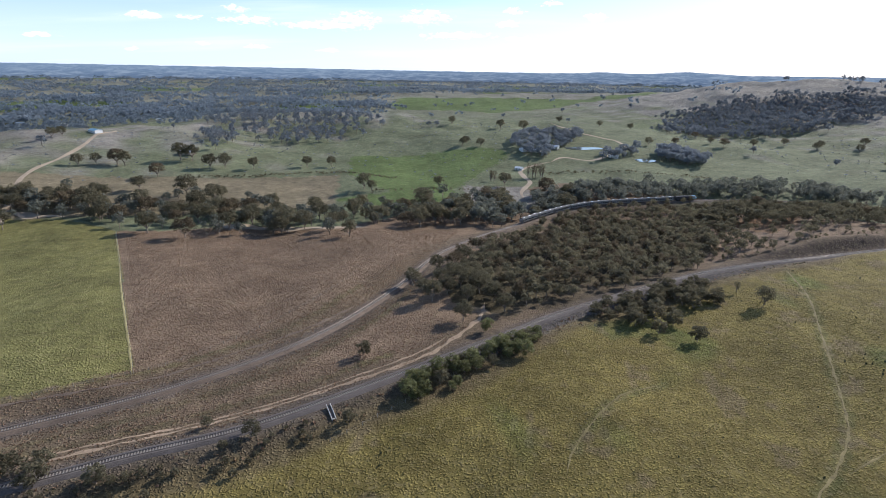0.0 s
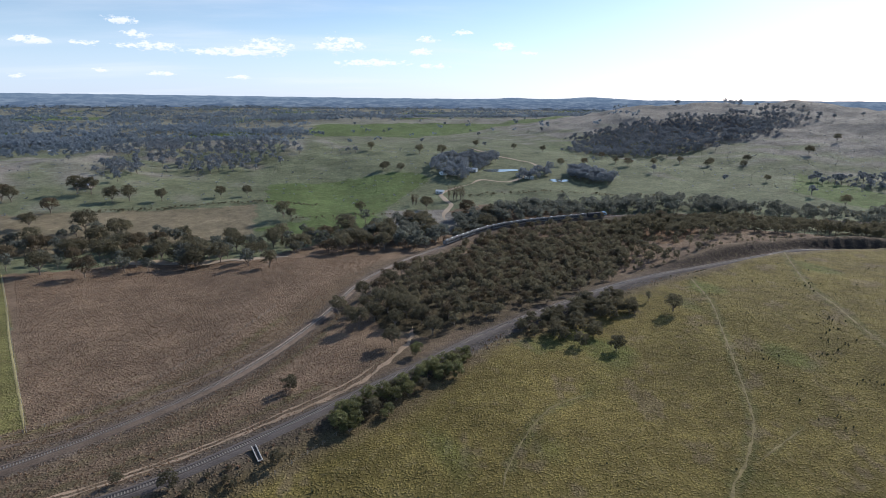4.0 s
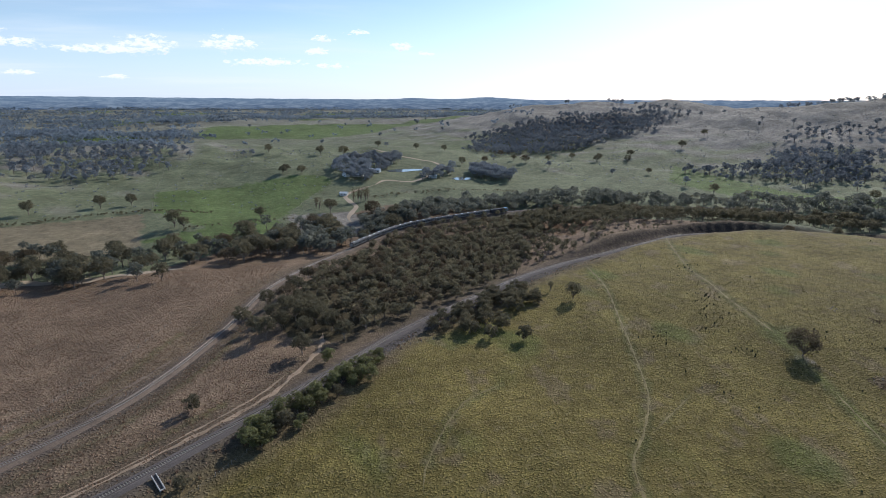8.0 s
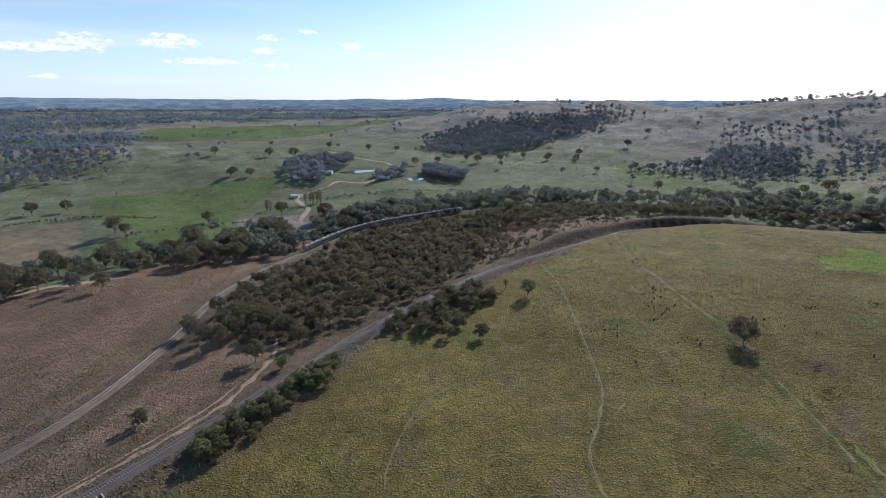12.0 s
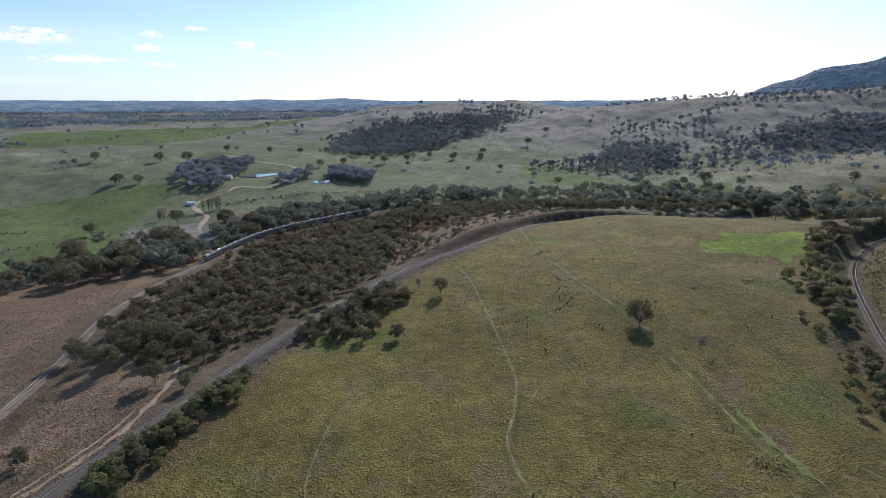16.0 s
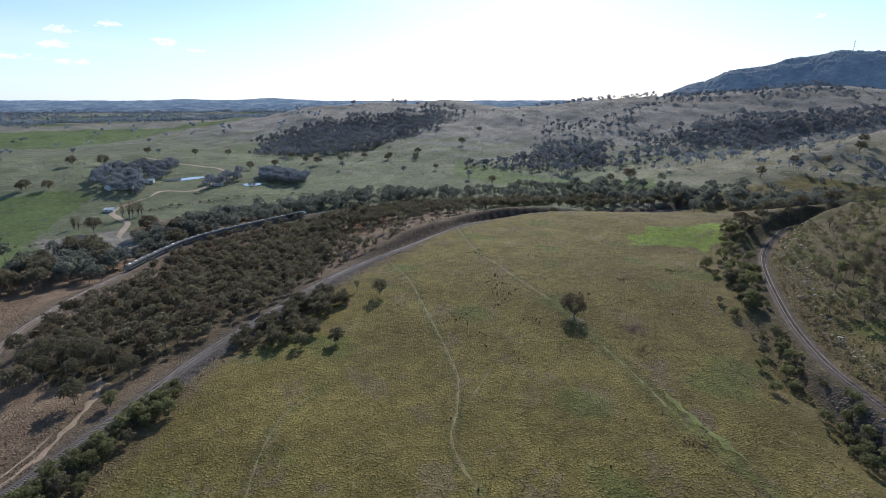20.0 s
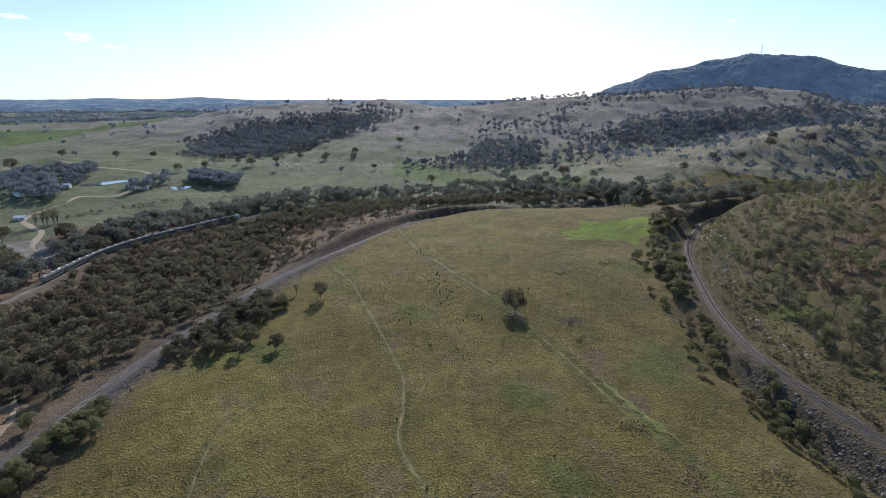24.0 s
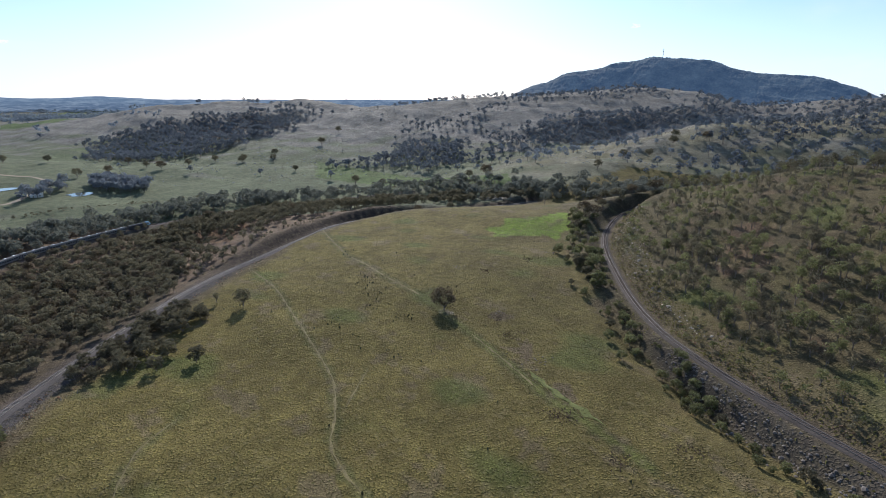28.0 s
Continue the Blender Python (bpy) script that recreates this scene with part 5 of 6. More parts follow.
p = np.vstack([clusters([(44.5, 305), (46.3, 257), (46.5, 246), (48.1, 231), (47.4, 217), (51.3, 207), (43, 207)], 12, 3.6), clusters([(49.9, 176), (52.9, 173), (46, 190), (57, 236)], 5, 4.0), spread(rng, FIELD, 60, 3.0)])
mass("dead_bracken", "low patches of dead brown bracken in the field", "bracken", clusters([(62, 205), (63.2, 190), (69.3, 137), (70.5, 139), (77.1, 121), (84.2, 133), (60.5, 258), (65, 277)], 70, 2.3), TUFTS, (0.8, 1.9), M_DEAD, 105, False)
mass("dark_weeds", "dark low weeds in hollows of the field", "weeds", np.vstack([clusters([(40.5, 245), (34, 247), (35.2, 256), (36.8, 266), (33, 240), (18.6, 130)], 22, 2.6), along(rng, [(69, 300), (67.5, 285), (66.5, 268)], 26, 1.5, 0.8), along(rng, [(62, 178), (66, 160), (69.5, 146)], 60, 1.6, 0.8)]), FAR, (0.25, 0.6), M_LEAF, 106, False)
mass("rush_clumps", "dark upright rush clumps scattered over the field", "rushes", p, RUSH, (0.4, 0.9), M_RUSH, 93, False)
p = np.vstack([along(rng, [(-26, 552), (-20, 548), (-14, 556), (-9, 545), (-5, 520)], 150, 4, 1.2), along(rng, [(11, 566), (16, 588), (21, 600), (27, 612), (34, 625), (41, 630)], 150, 5, 1.4), along(rng, [(44, 628), (50, 618), (56, 606), (61, 596)], 120, 4, 1.2),
               along(rng, [(-8, 466), (-3, 470), (3, 484)], 30, 4, 1.5)])
mass("bank_scrub", "low dull scrub along the railway cutting", "scrub", along(rng, [(29, 306), (33, 338), (38, 380), (42, 418), (46, 445), (52, 480)], 60, 6, 2.5), LOW, (1.2, 3.0), M_LEAF, 97)
mass("creek_scrub", "low dark scrub following the winding creek lines", "scrub", p, LOW, (1.2, 3.4), M_LEAF, 95)

# ---- train ----
def train_profile(w, side, crown):
    return [(-w, 1.0), (-w, side), (-w * 0.86, side + crown * 0.6), (-w * 0.5, side + crown), (w * 0.5, side + crown), (w * 0.86, side + crown * 0.6), (w, side), (w, 1.0)]


def prism(profile, y0, y1):
    """A closed bmesh of a profile of (x, z) drawn from y0 to y1."""
    bm = bmesh.new()
    a = [bm.verts.new((x, y0, z)) for x, z in profile]
    b = [bm.verts.new((x, y1, z)) for x, z in profile]
    n = len(a)
    for i in range(n):
        bm.faces.new((a[i], a[(i + 1) % n], b[(i + 1) % n], b[i]))
    bm.faces.new(a[::-1])
    bm.faces.new(b)
    bmesh.ops.recalc_face_normals(bm, faces=bm.faces)
    return bm


def disc_pair(r, y, z):
    bm = bmesh.new()
    for x in (-0.75, 0.75):
        m = Matrix.Translation((x, y, z)) @ Matrix.Rotation(math.pi / 2, 4, "Y")
        bmesh.ops.create_cone(bm, cap_ends=True, segments=14, radius1=r, radius2=r, depth=0.13, matrix=m)
    m = Matrix.Translation((0, y, z)) @ Matrix.Rotation(math.pi / 2, 4, "Y")
    bmesh.ops.create_cone(bm, cap_ends=True, segments=8, radius1=0.08, radius2=0.08, depth=1.5, matrix=m)
    return bm


def bogie(top, y):
    bm = bmesh.new()
    for x in (-1.02, 1.02):
        box(bm, x - 0.09, x + 0.09, y - 1.5, y + 1.5, 0.42, 0.72, 0.04)
    box(bm, -1.0, 1.0, y - 0.25, y + 0.25, 0.5, 0.85, 0.04)
    b = part("bogie", bm, M_STEEL, top, "dark steel bogie")
    for dy in (-1.1, 1.1):
        part("wheelset", disc_pair(0.46, y + dy, 0.46), M_STEEL, b)


def carriage():
    top = tagged(new("carriage"), "long silver railway carriage with a pale roof in a moving train", "train car", "train carriages")
    part("body", prism([(-1.45, 0.95), (-1.48, 1.2), (-1.45, 3.25), (1.45, 3.25), (1.48, 1.2), (1.45, 0.95)], -9.8, 9.8), M_CAR, top)
    part("roof", prism([(-1.46, 3.252), (-1.3, 3.6), (-0.75, 3.88), (0.75, 3.88), (1.3, 3.6), (1.46, 3.252)], -9.8, 9.8), M_ROOF, top, "pale dusty rounded roof")
    for sx in (-1, 1):
        for i in range(9):
            y = -7.2 + i * 1.8
            bm = bmesh.new()
            box(bm, sx * 1.44 - 0.03, sx * 1.44 + 0.04 * sx + 0.02, y - 0.62, y + 0.62, 1.95, 2.75, 0.02)
            part("window", bm, M_GLASS, top)
        for y in (-9.0, 9.0):
            bm = bmesh.new()
            box(bm, sx * 1.45 - 0.03, sx * 1.45 + 0.05, y - 0.4, y + 0.4, 1.05, 3.1, 0.02)
            part("door", bm, M_STEEL, top, "dark carriage door")
    for y in (-6.4, 0.0, 6.4):
        bm = bmesh.new()
        box(bm, -0.5, 0.5, y - 0.9, y + 0.9, 3.86, 4.05, 0.06)
        part("roof_vent", bm, M_TIN, top)
    bm = bmesh.new()
    box(bm, -1.1, 1.1, -3.5, 3.5, 0.45, 0.95, 0.05)
    part("underframe", bm, M_STEEL, top, "dark underfloor equipment")
    for y in (-7.0, 7.0):
        bogie(top, y)
    return top


def locomotive():
    top = tagged(new("locomotive"), "dark diesel locomotive heading a long train", "locomotive")
    bm = bmesh.new()
    box(bm, -1.45, 1.45, -10, 10, 0.95, 1.35, 0.05)
    part("frame", bm, M_STEEL, top)
    part("hood", prism([(-1.2, 1.352), (-1.2, 3.6), (-0.8, 4.0), (0.8, 4.0), (1.2, 3.6), (1.2, 1.352)], -9.6, 5.6), M_STEEL, top, "long dark engine hood")
    part("cab", prism([(-1.45, 1.352), (-1.45, 3.5), (-0.9, 4.1), (0.9, 4.1), (1.45, 3.5), (1.45, 1.352)], 5.602, 8.6), M_TIN_BLUE, top, "blue driving cab")
    part("nose", prism([(-1.1, 1.352), (-1.1, 2.5), (-0.7, 2.75), (0.7, 2.75), (1.1, 2.5), (1.1, 1.352)], 8.602, 9.9), M_TIN_BLUE, top)
    for x in (-0.7, 0.7):
        bm = bmesh.new()
        box(bm, x - 0.5, x + 0.5, 8.58, 8.63, 2.85, 3.5, 0.01)
        part("windscreen", bm, M_GLASS, top)
        bm = bmesh.new()
        box(bm, x * 2.08 - 0.02, x * 2.08 + 0.02, 6.3, 7.6, 2.6, 3.4, 0.01)
        part("side_window", bm, M_GLASS, top)
    for y in (-6.5, -4.2, -1.9):
        bm = bmesh.new()
        bmesh.ops.create_cone(bm, cap_ends=True, segments=16, radius1=0.62, radius2=0.58, depth=0.18, matrix=Matrix.Translation((0, y, 4.08)))
        part("radiator_fan", bm, M_STEEL, top)
    bm = bmesh.new()
    box(bm, -0.25, 0.25, 1.5, 2.6, 3.98, 4.2, 0.05)
    part("exhaust", bm, M_STEEL, top)
    bm = bmesh.new()
    box(bm, -1.2, 1.2, -2.6, 2.6, 0.4, 0.95, 0.15)
    part("fuel_tank", bm, M_STEEL, top)
    for y in (-6.6, 6.6):
        bogie(top, y)
    return top


def on_track(line, s):
    d = np.concatenate([[0], np.cumsum(np.linalg.norm(np.diff(line[:, :2], axis=0), axis=1))])
    a = [float(np.interp(s - 6, d, line[:, k])) for k in range(3)]
    b = [float(np.interp(s + 6, d, line[:, k])) for k in range(3)]
    yaw = math.atan2(b[1] - a[1], b[0] - a[0]) - math.pi / 2
    return Matrix.Translation([(p + q) / 2 for p, q in zip(a, b)]) @ Matrix.Translation((0, 0, 0.19)) @ Matrix.Rotation(yaw, 4, "Z")


line_bear = np.degrees(np.arctan2(LINE_B[:, 0], LINE_B[:, 1]))
line_run = np.concatenate([[0], np.cumsum(np.linalg.norm(np.diff(LINE_B[:, :2], axis=0), axis=1))])
head = float(np.interp(25.0, line_bear, line_run))
loco = locomotive()
loco.matrix_basis = on_track(LINE_B, head)
car = carriage()
for i in range(8):
    m = on_track(LINE_B, head - 21.6 - i * 20.6)
    if i == 0:
        car.matrix_basis = m
    else:
        copy_thing(car, m)


# ---- farm ----
def house(label, b, r, turn, size, roof_mat, wall_mat, name="farmhouse", category="house", rise=1.8, eave=2.8, veranda=False, openings=True):
    """A gabled building with walls, two roof slopes, door, windows and a chimney or veranda."""
    L, W = size
    x, y, z = at_ground(b, r, 0.3)
    top = tagged(new(name), label, category, "farm buildings")
    part("wall", prism([(-W / 2, 0), (-W / 2, eave), (0, eave + rise), (W / 2, eave), (W / 2, 0)], -L / 2, L / 2), wall_mat, top)
    for s in (-1, 1):
        ang = math.atan2(rise, W / 2)
        over = 0.5
        x1, z1 = s * (W / 2 + over * math.cos(ang)), eave - over * math.sin(ang)
        part("roof_slope", prism([(0, eave + rise + 0.02), (x1, z1 + 0.02), (x1, z1 + 0.14), (0, eave + rise + 0.16)], -L / 2 - 0.4, L / 2 + 0.4), roof_mat, top, "sheet iron roof slope")
        if openings:
            for k in range(max(2, int(L // 4))):
                yy = -L / 2 + (k + 0.5) * L / max(2, int(L // 4))
                bm = bmesh.new()
                if k == 1:
                    box(bm, s * W / 2 - 0.05, s * W / 2 + 0.06, yy - 0.45, yy + 0.45, 0.3, 2.35, 0.02)
                    part("door", bm, M_WOOD, top)
                else:
                    box(bm, s * W / 2 - 0.05, s * W / 2 + 0.06, yy - 0.7, yy + 0.7, 1.2, 2.3, 0.02)
                    win = part("window", bm, M_WHITE, top)
                    bm = bmesh.new()
                    box(bm, s * (W / 2 + 0.065) - 0.01, s * (W / 2 + 0.065) + 0.01, yy - 0.6, yy + 0.6, 1.28, 2.22)
                    part("pane", bm, M_GLASS, win)
    if veranda:
        part("veranda_roof", prism([(W / 2 + 0.06, eave - 0.2), (W / 2 + 2.6, eave - 0.7), (W / 2 + 2.6, eave - 0.6), (W / 2 + 0.06, eave - 0.1)], -L / 2, L / 2), roof_mat, top)
        for k in range(5):
            bm = bmesh.new()
            yy = -L / 2 + 0.2 + k * (L - 0.4) / 4
            box(bm, W / 2 + 2.4, W / 2 + 2.52, yy - 0.06, yy + 0.06, 0, eave - 0.66)
            part("veranda_post", bm, M_WHITE, top)
        bm = bmesh.new()
        box(bm, -W / 4 - 0.4, -W / 4 + 0.4, -0.4, 0.4, eave, eave + rise + 1.0, 0.04)
        part("chimney", bm, M_ROCK, top)
    top.matrix_basis = Matrix.Translation((x, y, z)) @ Matrix.Rotation(radians(turn), 4, "Z")
    return top


house("low homestead with a pale iron roof among dark trees", 9.5, 655, 70, (19, 9), M_TIN, M_WALL, veranda=True)
house("small white cottage beside the homestead", 8.5, 652, 20, (9, 6), M_WHITE, M_WHITE)
house("white tin shed beside the farm drive", 8.2, 579, 60, (8, 6), M_WHITE, M_TIN, "farm_shed", "shed", 1.2, 2.6)
house("white roofed machinery shed beside the farm road", 17.7, 672, 80, (11, 7), M_WHITE, M_TIN, "farm_shed", "shed", 1.2, 3.0)
house("long grey iron hay shed behind the trees", 11.5, 690, 60, (16, 8), M_TIN, M_TIN, "farm_shed", "shed", 1.4, 3.6)
house("blue roofed shed beside the gravel road", -32.8, 752, 60, (14, 9), M_TIN_BLUE, M_WHITE, "farm_shed", "shed", 1.5, 3.4)
house("old grey shed under the paddock trees", -25.7, 640, 75, (16, 8), M_TIN, M_WOOD, "farm_shed", "shed", 1.5, 3.0)
for k, (b, r) in enumerate([(-35, 1180), (-31, 1240), (-27.5, 1150), (-24, 1300), (-38, 1260), (-30, 1400)]):
    house("distant village house with a pale roof", b, r, 35 * k, (13, 8), M_TIN if k % 2 else M_WHITE, M_WALL, openings=False)


def pond(label, b, r, wide, deep):
    px, py = P(b, r)
    level = float(land(np.array([px]), np.array([py]))[0])
    bm = bmesh.new()
    ring = []
    for k in range(40):
        a = k * math.pi / 20
        w = 1.32 + 0.10 * math.sin(3 * a + b) + 0.06 * math.sin(7 * a)
        ring.append(bm.verts.new((px + math.cos(a) * wide * w, py + math.sin(a) * deep * w, level - 0.25)))
    bm.faces.new(ring)
    me = bpy.data.meshes.new("pond")
    bm.to_mesh(me)
    bm.free()
    me.materials.append(M_WATER)
    return tagged(new("water", me), label, "pond", kind="structure")


for n, (b, r, w, d) in zip(("still farm pond reflecting the bright sky", "small farm dam reflecting the bright sky", "distant farm dam in green pasture"), PONDS):
    pond(n, b, r, w, d)


# ---- fences ----
def fence(label, pts, gap=5.0):
    line = smooth_line([(*P(b, r), 0) for b, r in pts], gap)
    z = ground(line[:, 0], line[:, 1])
    top = tagged(new("fence"), label, "fence", "paddock fences")
    bm = bmesh.new()
    box(bm, -0.08, 0.08, -0.08, 0.08, -0.3, 1.25, 0.02)
    me = bpy.data.meshes.new("post")
    bm.to_mesh(me)
    bm.free()
    me.materials.append(M_WOOD)
    for (x, y, _), h in zip(line, z):
        ob = new("post", me)
        ob.parent = top
        ob.location = (x, y, h)
    for lift in (0.35, 0.7, 1.05):
        v, f = sweep(np.column_stack([line[:, :2], z + lift]), [(-0.012, 0.0), (0.0, 0.02), (0.012, 0.0)], True)
        part("wire", mesh_from("wire", v, f, [M_WIRE]), None, top)


fence("post and wire fence between green and dry paddocks", [(-33.6, 176), (-33.4, 200), (-33.1, 260), (-32.7, 400)])
fence("post and wire fence along the railway reserve", [(-52, 200), (-44.4, 181), (-33.6, 176), (-24, 186), (-16, 208), (-10, 245)])
fence("post and wire fence climbing the pasture ridge", [(-9, 470), (-10.2, 546), (-9.9, 640), (-9, 720), (-8.3, 860)], 8.0)
fence("post and wire fence across the valley paddocks", [(2.1, 440), (2.4, 498), (5.8, 600), (7.1, 642)], 8.0)
fence("post and wire fence beside the railway at the field edge", [(-14, 118), (-5, 131), (6, 158), (14, 182), (18, 190)])


# ---- rocks, drain, mast ----
def rock_mesh(seed, mat):
    bm = bmesh.new()
    bmesh.ops.create_icosphere(bm, subdivisions=1, radius=0.5)
    g = np.random.RandomState(seed)
    for v in bm.verts:
        v.co = Vector((v.co.x * g.uniform(0.75, 1.35), v.co.y * g.uniform(0.7, 1.25), v.co.z * g.uniform(0.55, 0.95)))
    me = bpy.data.meshes.new("rock")
    bm.to_mesh(me)
    bm.free()
    me.materials.append(mat)
    return me


ROCKS = [rock_mesh(400 + k, M_ROCK) for k in range(6)]
PALE_ROCKS = [rock_mesh(410 + k, M_ROCK_PALE) for k in range(6)]


def rock_bank(label, places, lo, hi, seed, shapes=ROCKS):
    g = np.random.RandomState(seed)
    top = tagged(new("rock_embankment"), label, "rocks", kind="structure")
    z = ground(places[:, 0], places[:, 1])
    for (x, y), h in zip(places, z):
        ob = new("rock", shapes[g.randint(0, 6)])
        ob.parent = top
        s = g.uniform(lo, hi) * (1.6 if g.rand() < 0.12 else 1.0)
        ob.matrix_basis = Matrix.Translation((x, y, h - 0.04 * s)) @ Euler((g.uniform(-0.4, 0.4), g.uniform(-0.4, 0.4), g.uniform(0, 6.28))).to_matrix().to_4x4() @ Matrix.Diagonal((s, s, s, 1))


rng = np.random.RandomState(8)
rock_bank("grey broken rock tipped down the railway embankment", along(rng, [(102, 140), (96.1, 145), (93, 150), (89.2, 158.5), (84.1, 174), (80.3, 192)], 300, 6, 0.45, 3.4), 0.3, 1.15, 9)
rock_bank("pale rock face in the cutting above the track", np.vstack([along(rng, [(77.2, 262), (76.0, 300), (75.0, 340), (74.9, 380), (75.9, 402)], 170, 6, 1.0, 4.6), along(rng, [(84, 205), (80.5, 225), (78, 250)], 40, 3, 1.0, 5)]), 0.4, 1.5, 10, PALE_ROCKS)
rock_bank("scattered grey boulders lying in the open field", np.vstack([along(rng, [(61.5, 205), (63, 212)], 16, 4, 0.8), along(rng, [(57, 262), (59, 268)], 14, 4, 0.8), along(rng, [(66, 172), (68, 168)], 14, 5, 0.8),
                                                                 along(rng, [(67, 290), (68, 292)], 8, 3, 0.8)]), 0.3, 0.9, 11)


def drain_flume(b, r, turn):
    """Two white concrete kerbs with cross bars running down the bank."""
    x, y, z = at_ground(b, r, 0.0)
    top = tagged(new("drain_flume"), "white concrete drain flume running down the railway bank", "drain")
    for sx in (-0.55, 0.55):
        bm = bmesh.new()
        box(bm, sx - 0.12, sx + 0.12, -3.0, 2.6, 0.0, 0.4, 0.03)
        part("kerb", bm, M_CONCRETE, top)
    for sy in (-2.8,):
        bm = bmesh.new()
        box(bm, -0.428, 0.428, sy - 0.12, sy + 0.15, 0.0, 0.35, 0.03)
        part("cross_bar", bm, M_CONCRETE, top)
    bm = bmesh.new()
    box(bm, -0.428, 0.428, -2.66, 2.5, -0.1, 0.06)
    part("channel_floor", bm, M_BALLAST, top)
    top.matrix_basis = Matrix.Translation((x, y, z + 0.25)) @ Matrix.Rotation(radians(turn), 4, "Z") @ Matrix.Rotation(radians(15), 4, "X")


drain_flume(-13.7, 128.3, 28)


def mast(b, r):
    x, y, z = at_ground(b, r, 1.0)
    top = tagged(new("radio_mast"), "thin radio mast on the summit of the mountain", "mast")
    v, f = tube((0, 0, 0), (0, 0, 62), 1.6, 0.5, 6)
    part("pole", mesh_from("pole", v, f, [M_TIN]), None, top)
    for h in (30, 44, 55):
        bm = bmesh.new()
        bmesh.ops.create_cone(bm, cap_ends=True, segments=12, radius1=2.6, radius2=1.2, depth=1.5, matrix=Matrix.Translation((-2, -2, h)) @ Matrix.Rotation(1.57, 4, "Y"))
        part("dish", bm, M_WHITE, top)
    top.location = (x, y, z)


mast(76.8, 3600)


# ---- distance ----
def far_band():
    """The far plain and hills that close the view, beyond everything else; their blue haze is a glowing colour."""
    m = bpy.data.materials.new("distance_haze_glow")
    m.use_nodes = True
    nt = m.node_tree
    nt.nodes.clear()
    L = nt.links.new
    tc = node(nt, "TexCoord")
    mp = node(nt, "Mapping")
    mp.inputs["Scale"].default_value = (0.012, 0.012, 0.085)
    n = node(nt, "TexNoise", Scale=1.0, Detail=11.0, Roughness=0.8)
    L(tc.outputs["Object"], mp.inputs["Vector"])
    L(mp.outputs[0], n.inputs["Vector"])
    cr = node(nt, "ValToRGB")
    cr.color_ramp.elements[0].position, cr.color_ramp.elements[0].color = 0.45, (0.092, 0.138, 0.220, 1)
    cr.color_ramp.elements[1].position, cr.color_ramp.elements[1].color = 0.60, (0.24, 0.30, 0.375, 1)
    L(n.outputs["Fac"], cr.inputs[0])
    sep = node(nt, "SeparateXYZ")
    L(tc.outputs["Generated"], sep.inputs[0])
    # haze gradient: the emitted colour turns paler blue towards the top
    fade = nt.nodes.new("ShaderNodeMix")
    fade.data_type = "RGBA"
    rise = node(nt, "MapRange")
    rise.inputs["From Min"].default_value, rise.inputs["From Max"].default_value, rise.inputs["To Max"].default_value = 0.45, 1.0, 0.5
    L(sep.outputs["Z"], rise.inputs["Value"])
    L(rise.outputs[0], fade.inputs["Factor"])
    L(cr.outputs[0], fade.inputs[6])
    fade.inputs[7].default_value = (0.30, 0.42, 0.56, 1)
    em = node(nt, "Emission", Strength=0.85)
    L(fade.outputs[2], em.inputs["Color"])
    L(em.outputs[0], node(nt, "OutputMaterial").inputs["Surface"])
    bear = np.arange(-75, 64, 0.25)
    R = 3300.0
    x, y = R * np.sin(np.radians(bear)), R * np.cos(np.radians(bear))
    base = ground(x, y) - 40
    top = 90 + R * np.tan(np.radians(np.interp(bear, [-75, -38, -20, 0, 22, 64], [0.42, 0.33, 0.18, -0.05, -0.22, -0.22]))) + 0.7 * np.sin(bear * 1.7) + 0.4 * np.sin(bear * 4.3)
    top = top + 16 * np.exp(-((bear - 23.5) / 3.2) ** 2) + 9 * np.exp(-((bear - 16) / 2.5) ** 2) + 0.3 * np.sin(bear * 9)
    k = len(bear)
    v = np.vstack([np.column_stack([x, y, base]), np.column_stack([x, y, top])])
    i = np.arange(k - 1)
    f = np.stack([i, i + k, i + k + 1, i + 1], 1)
    return tagged(new("backdrop", mesh_from("backdrop", v, f, [m])), "glowing backdrop of a haze-blue plain and low hills on the horizon", "distance", kind="structure")


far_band()


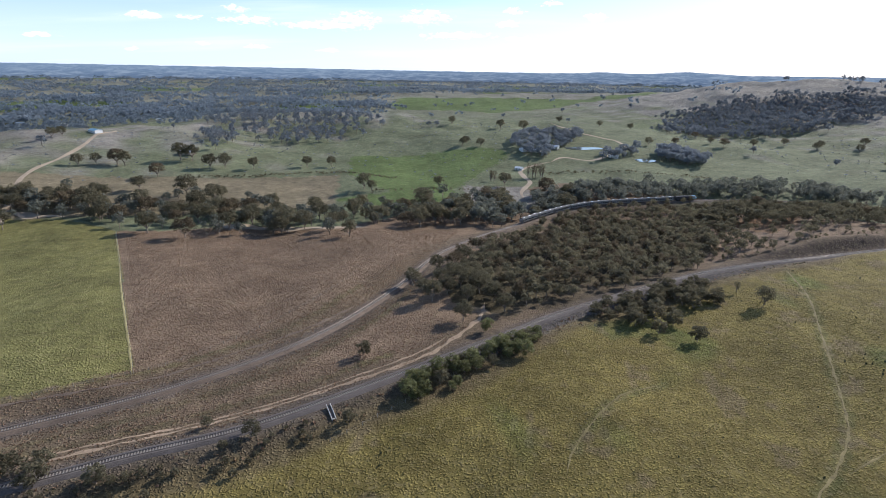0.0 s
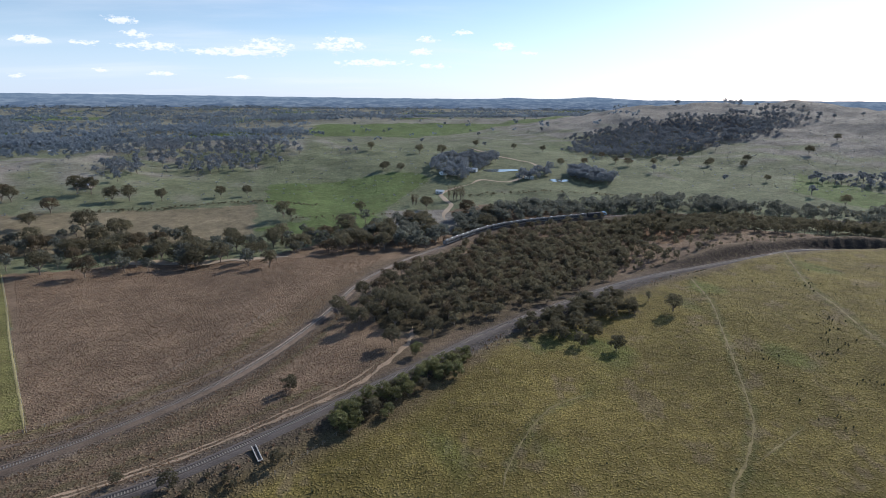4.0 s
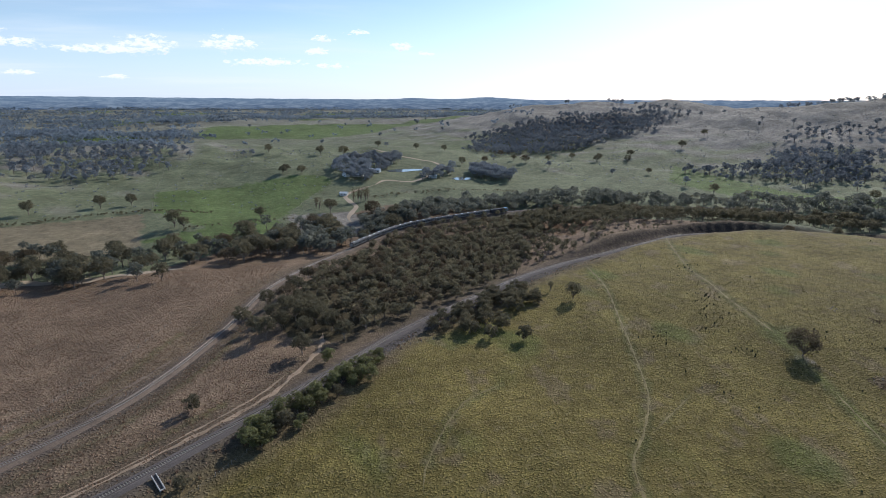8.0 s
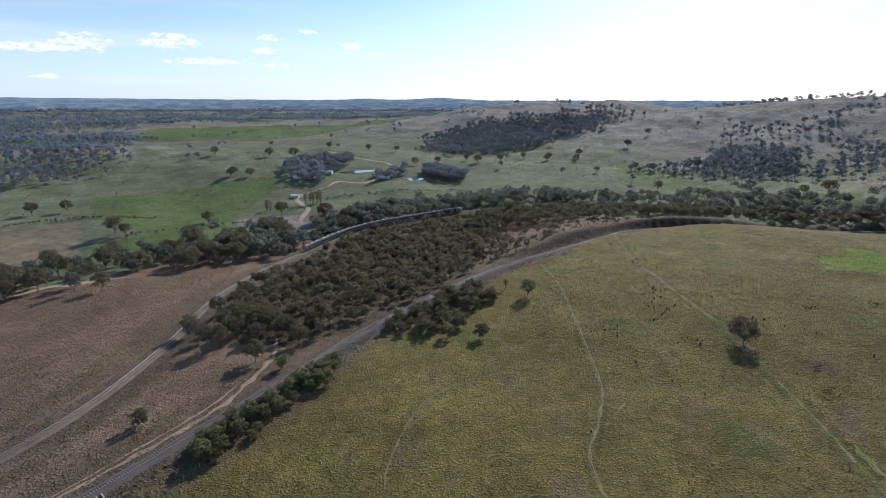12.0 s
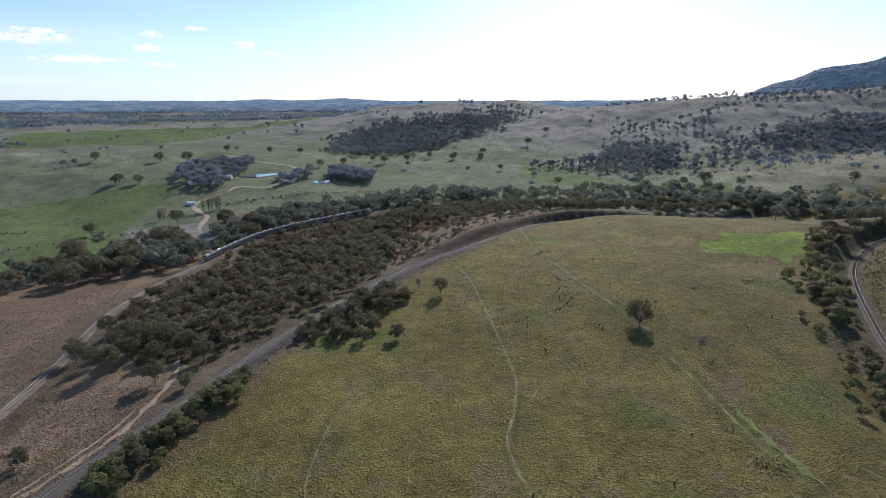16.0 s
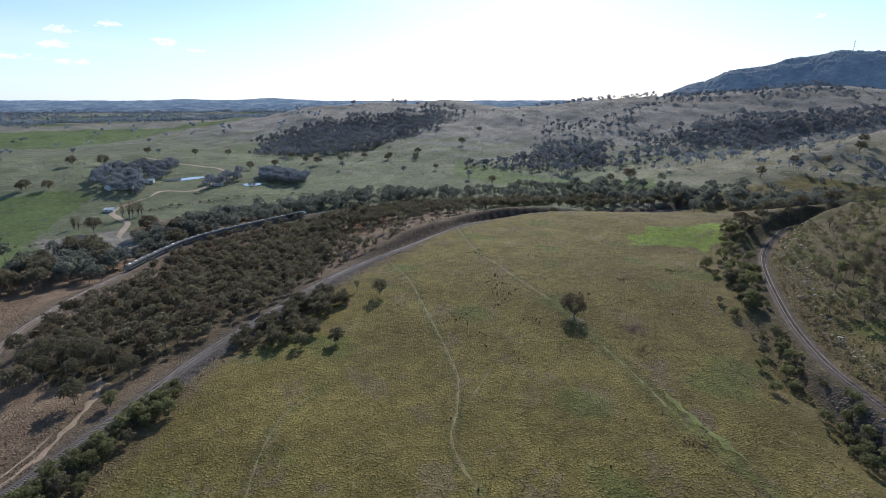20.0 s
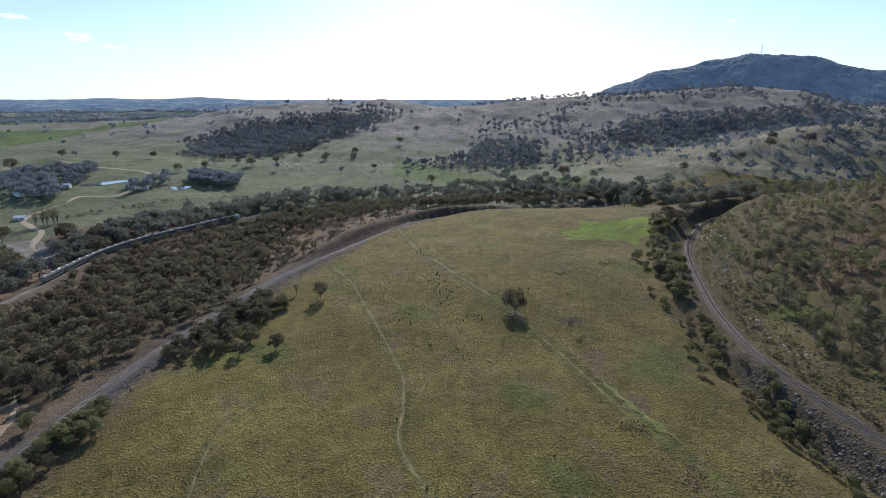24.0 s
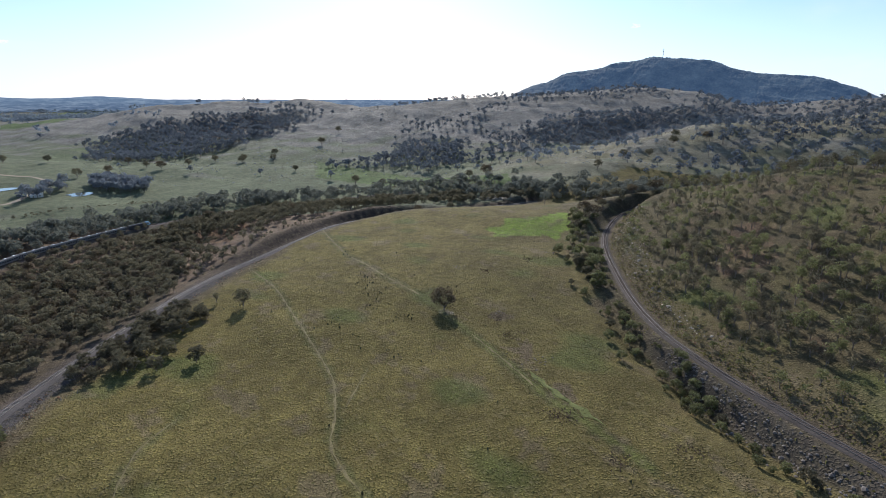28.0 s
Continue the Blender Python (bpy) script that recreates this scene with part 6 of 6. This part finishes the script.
def far_mountain():
    """The forested mountain that closes the view, its blue haze put in as a glow."""
    m = bpy.data.materials.new("mountain_forest_haze_glow")
    m.use_nodes = True
    nt = m.node_tree
    nt.nodes.clear()
    L = nt.links.new
    tc = node(nt, "TexCoord")
    cols = []
    # first ramp: haze blue for the glow; second: the forest's own colour
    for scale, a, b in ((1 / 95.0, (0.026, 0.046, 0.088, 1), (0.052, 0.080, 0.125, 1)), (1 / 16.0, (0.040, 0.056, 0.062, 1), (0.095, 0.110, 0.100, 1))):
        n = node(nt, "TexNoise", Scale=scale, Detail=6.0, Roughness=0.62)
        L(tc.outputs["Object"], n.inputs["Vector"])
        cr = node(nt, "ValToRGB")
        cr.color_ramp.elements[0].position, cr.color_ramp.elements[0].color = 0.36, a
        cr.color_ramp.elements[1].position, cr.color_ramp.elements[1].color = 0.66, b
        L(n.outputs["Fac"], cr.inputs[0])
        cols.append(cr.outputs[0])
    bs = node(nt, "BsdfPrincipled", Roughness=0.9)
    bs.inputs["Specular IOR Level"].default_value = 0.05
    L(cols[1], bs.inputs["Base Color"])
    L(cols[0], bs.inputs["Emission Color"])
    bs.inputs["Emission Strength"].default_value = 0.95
    L(bs.outputs[0], node(nt, "OutputMaterial").inputs["Surface"])
    bear, dist = np.arange(58, 112, 0.07), np.arange(2700, 3960, 9.0)
    bb, rr = np.meshgrid(np.radians(bear), dist)
    x, y = (rr * np.sin(bb)).ravel(), (rr * np.cos(bb)).ravel()
    g = np.random.RandomState(61)
    high = hills(x, y, MOUNTAIN)
    z = ground(x, y) - 4 + sstep(6, 20, high) * (7 + g.uniform(0, 6.0, len(x)) + 1.5 * waves(x, y, 60, 62) + 4 * np.abs(waves(x, y, 260, 63)))
    k = len(bear)
    i, j = np.arange(len(dist) - 1)[:, None] * k, np.arange(k - 1)[None, :]
    f = np.stack([i + j, i + j + 1, i + k + j + 1, i + k + j], 2).reshape(-1, 4)
    f = f[high[f].max(axis=1) > 5]
    return tagged(new("backdrop", mesh_from("backdrop", np.column_stack([x, y, z]), f, [m])), "forested mountain on the horizon, glowing haze blue", "mountain", kind="structure")


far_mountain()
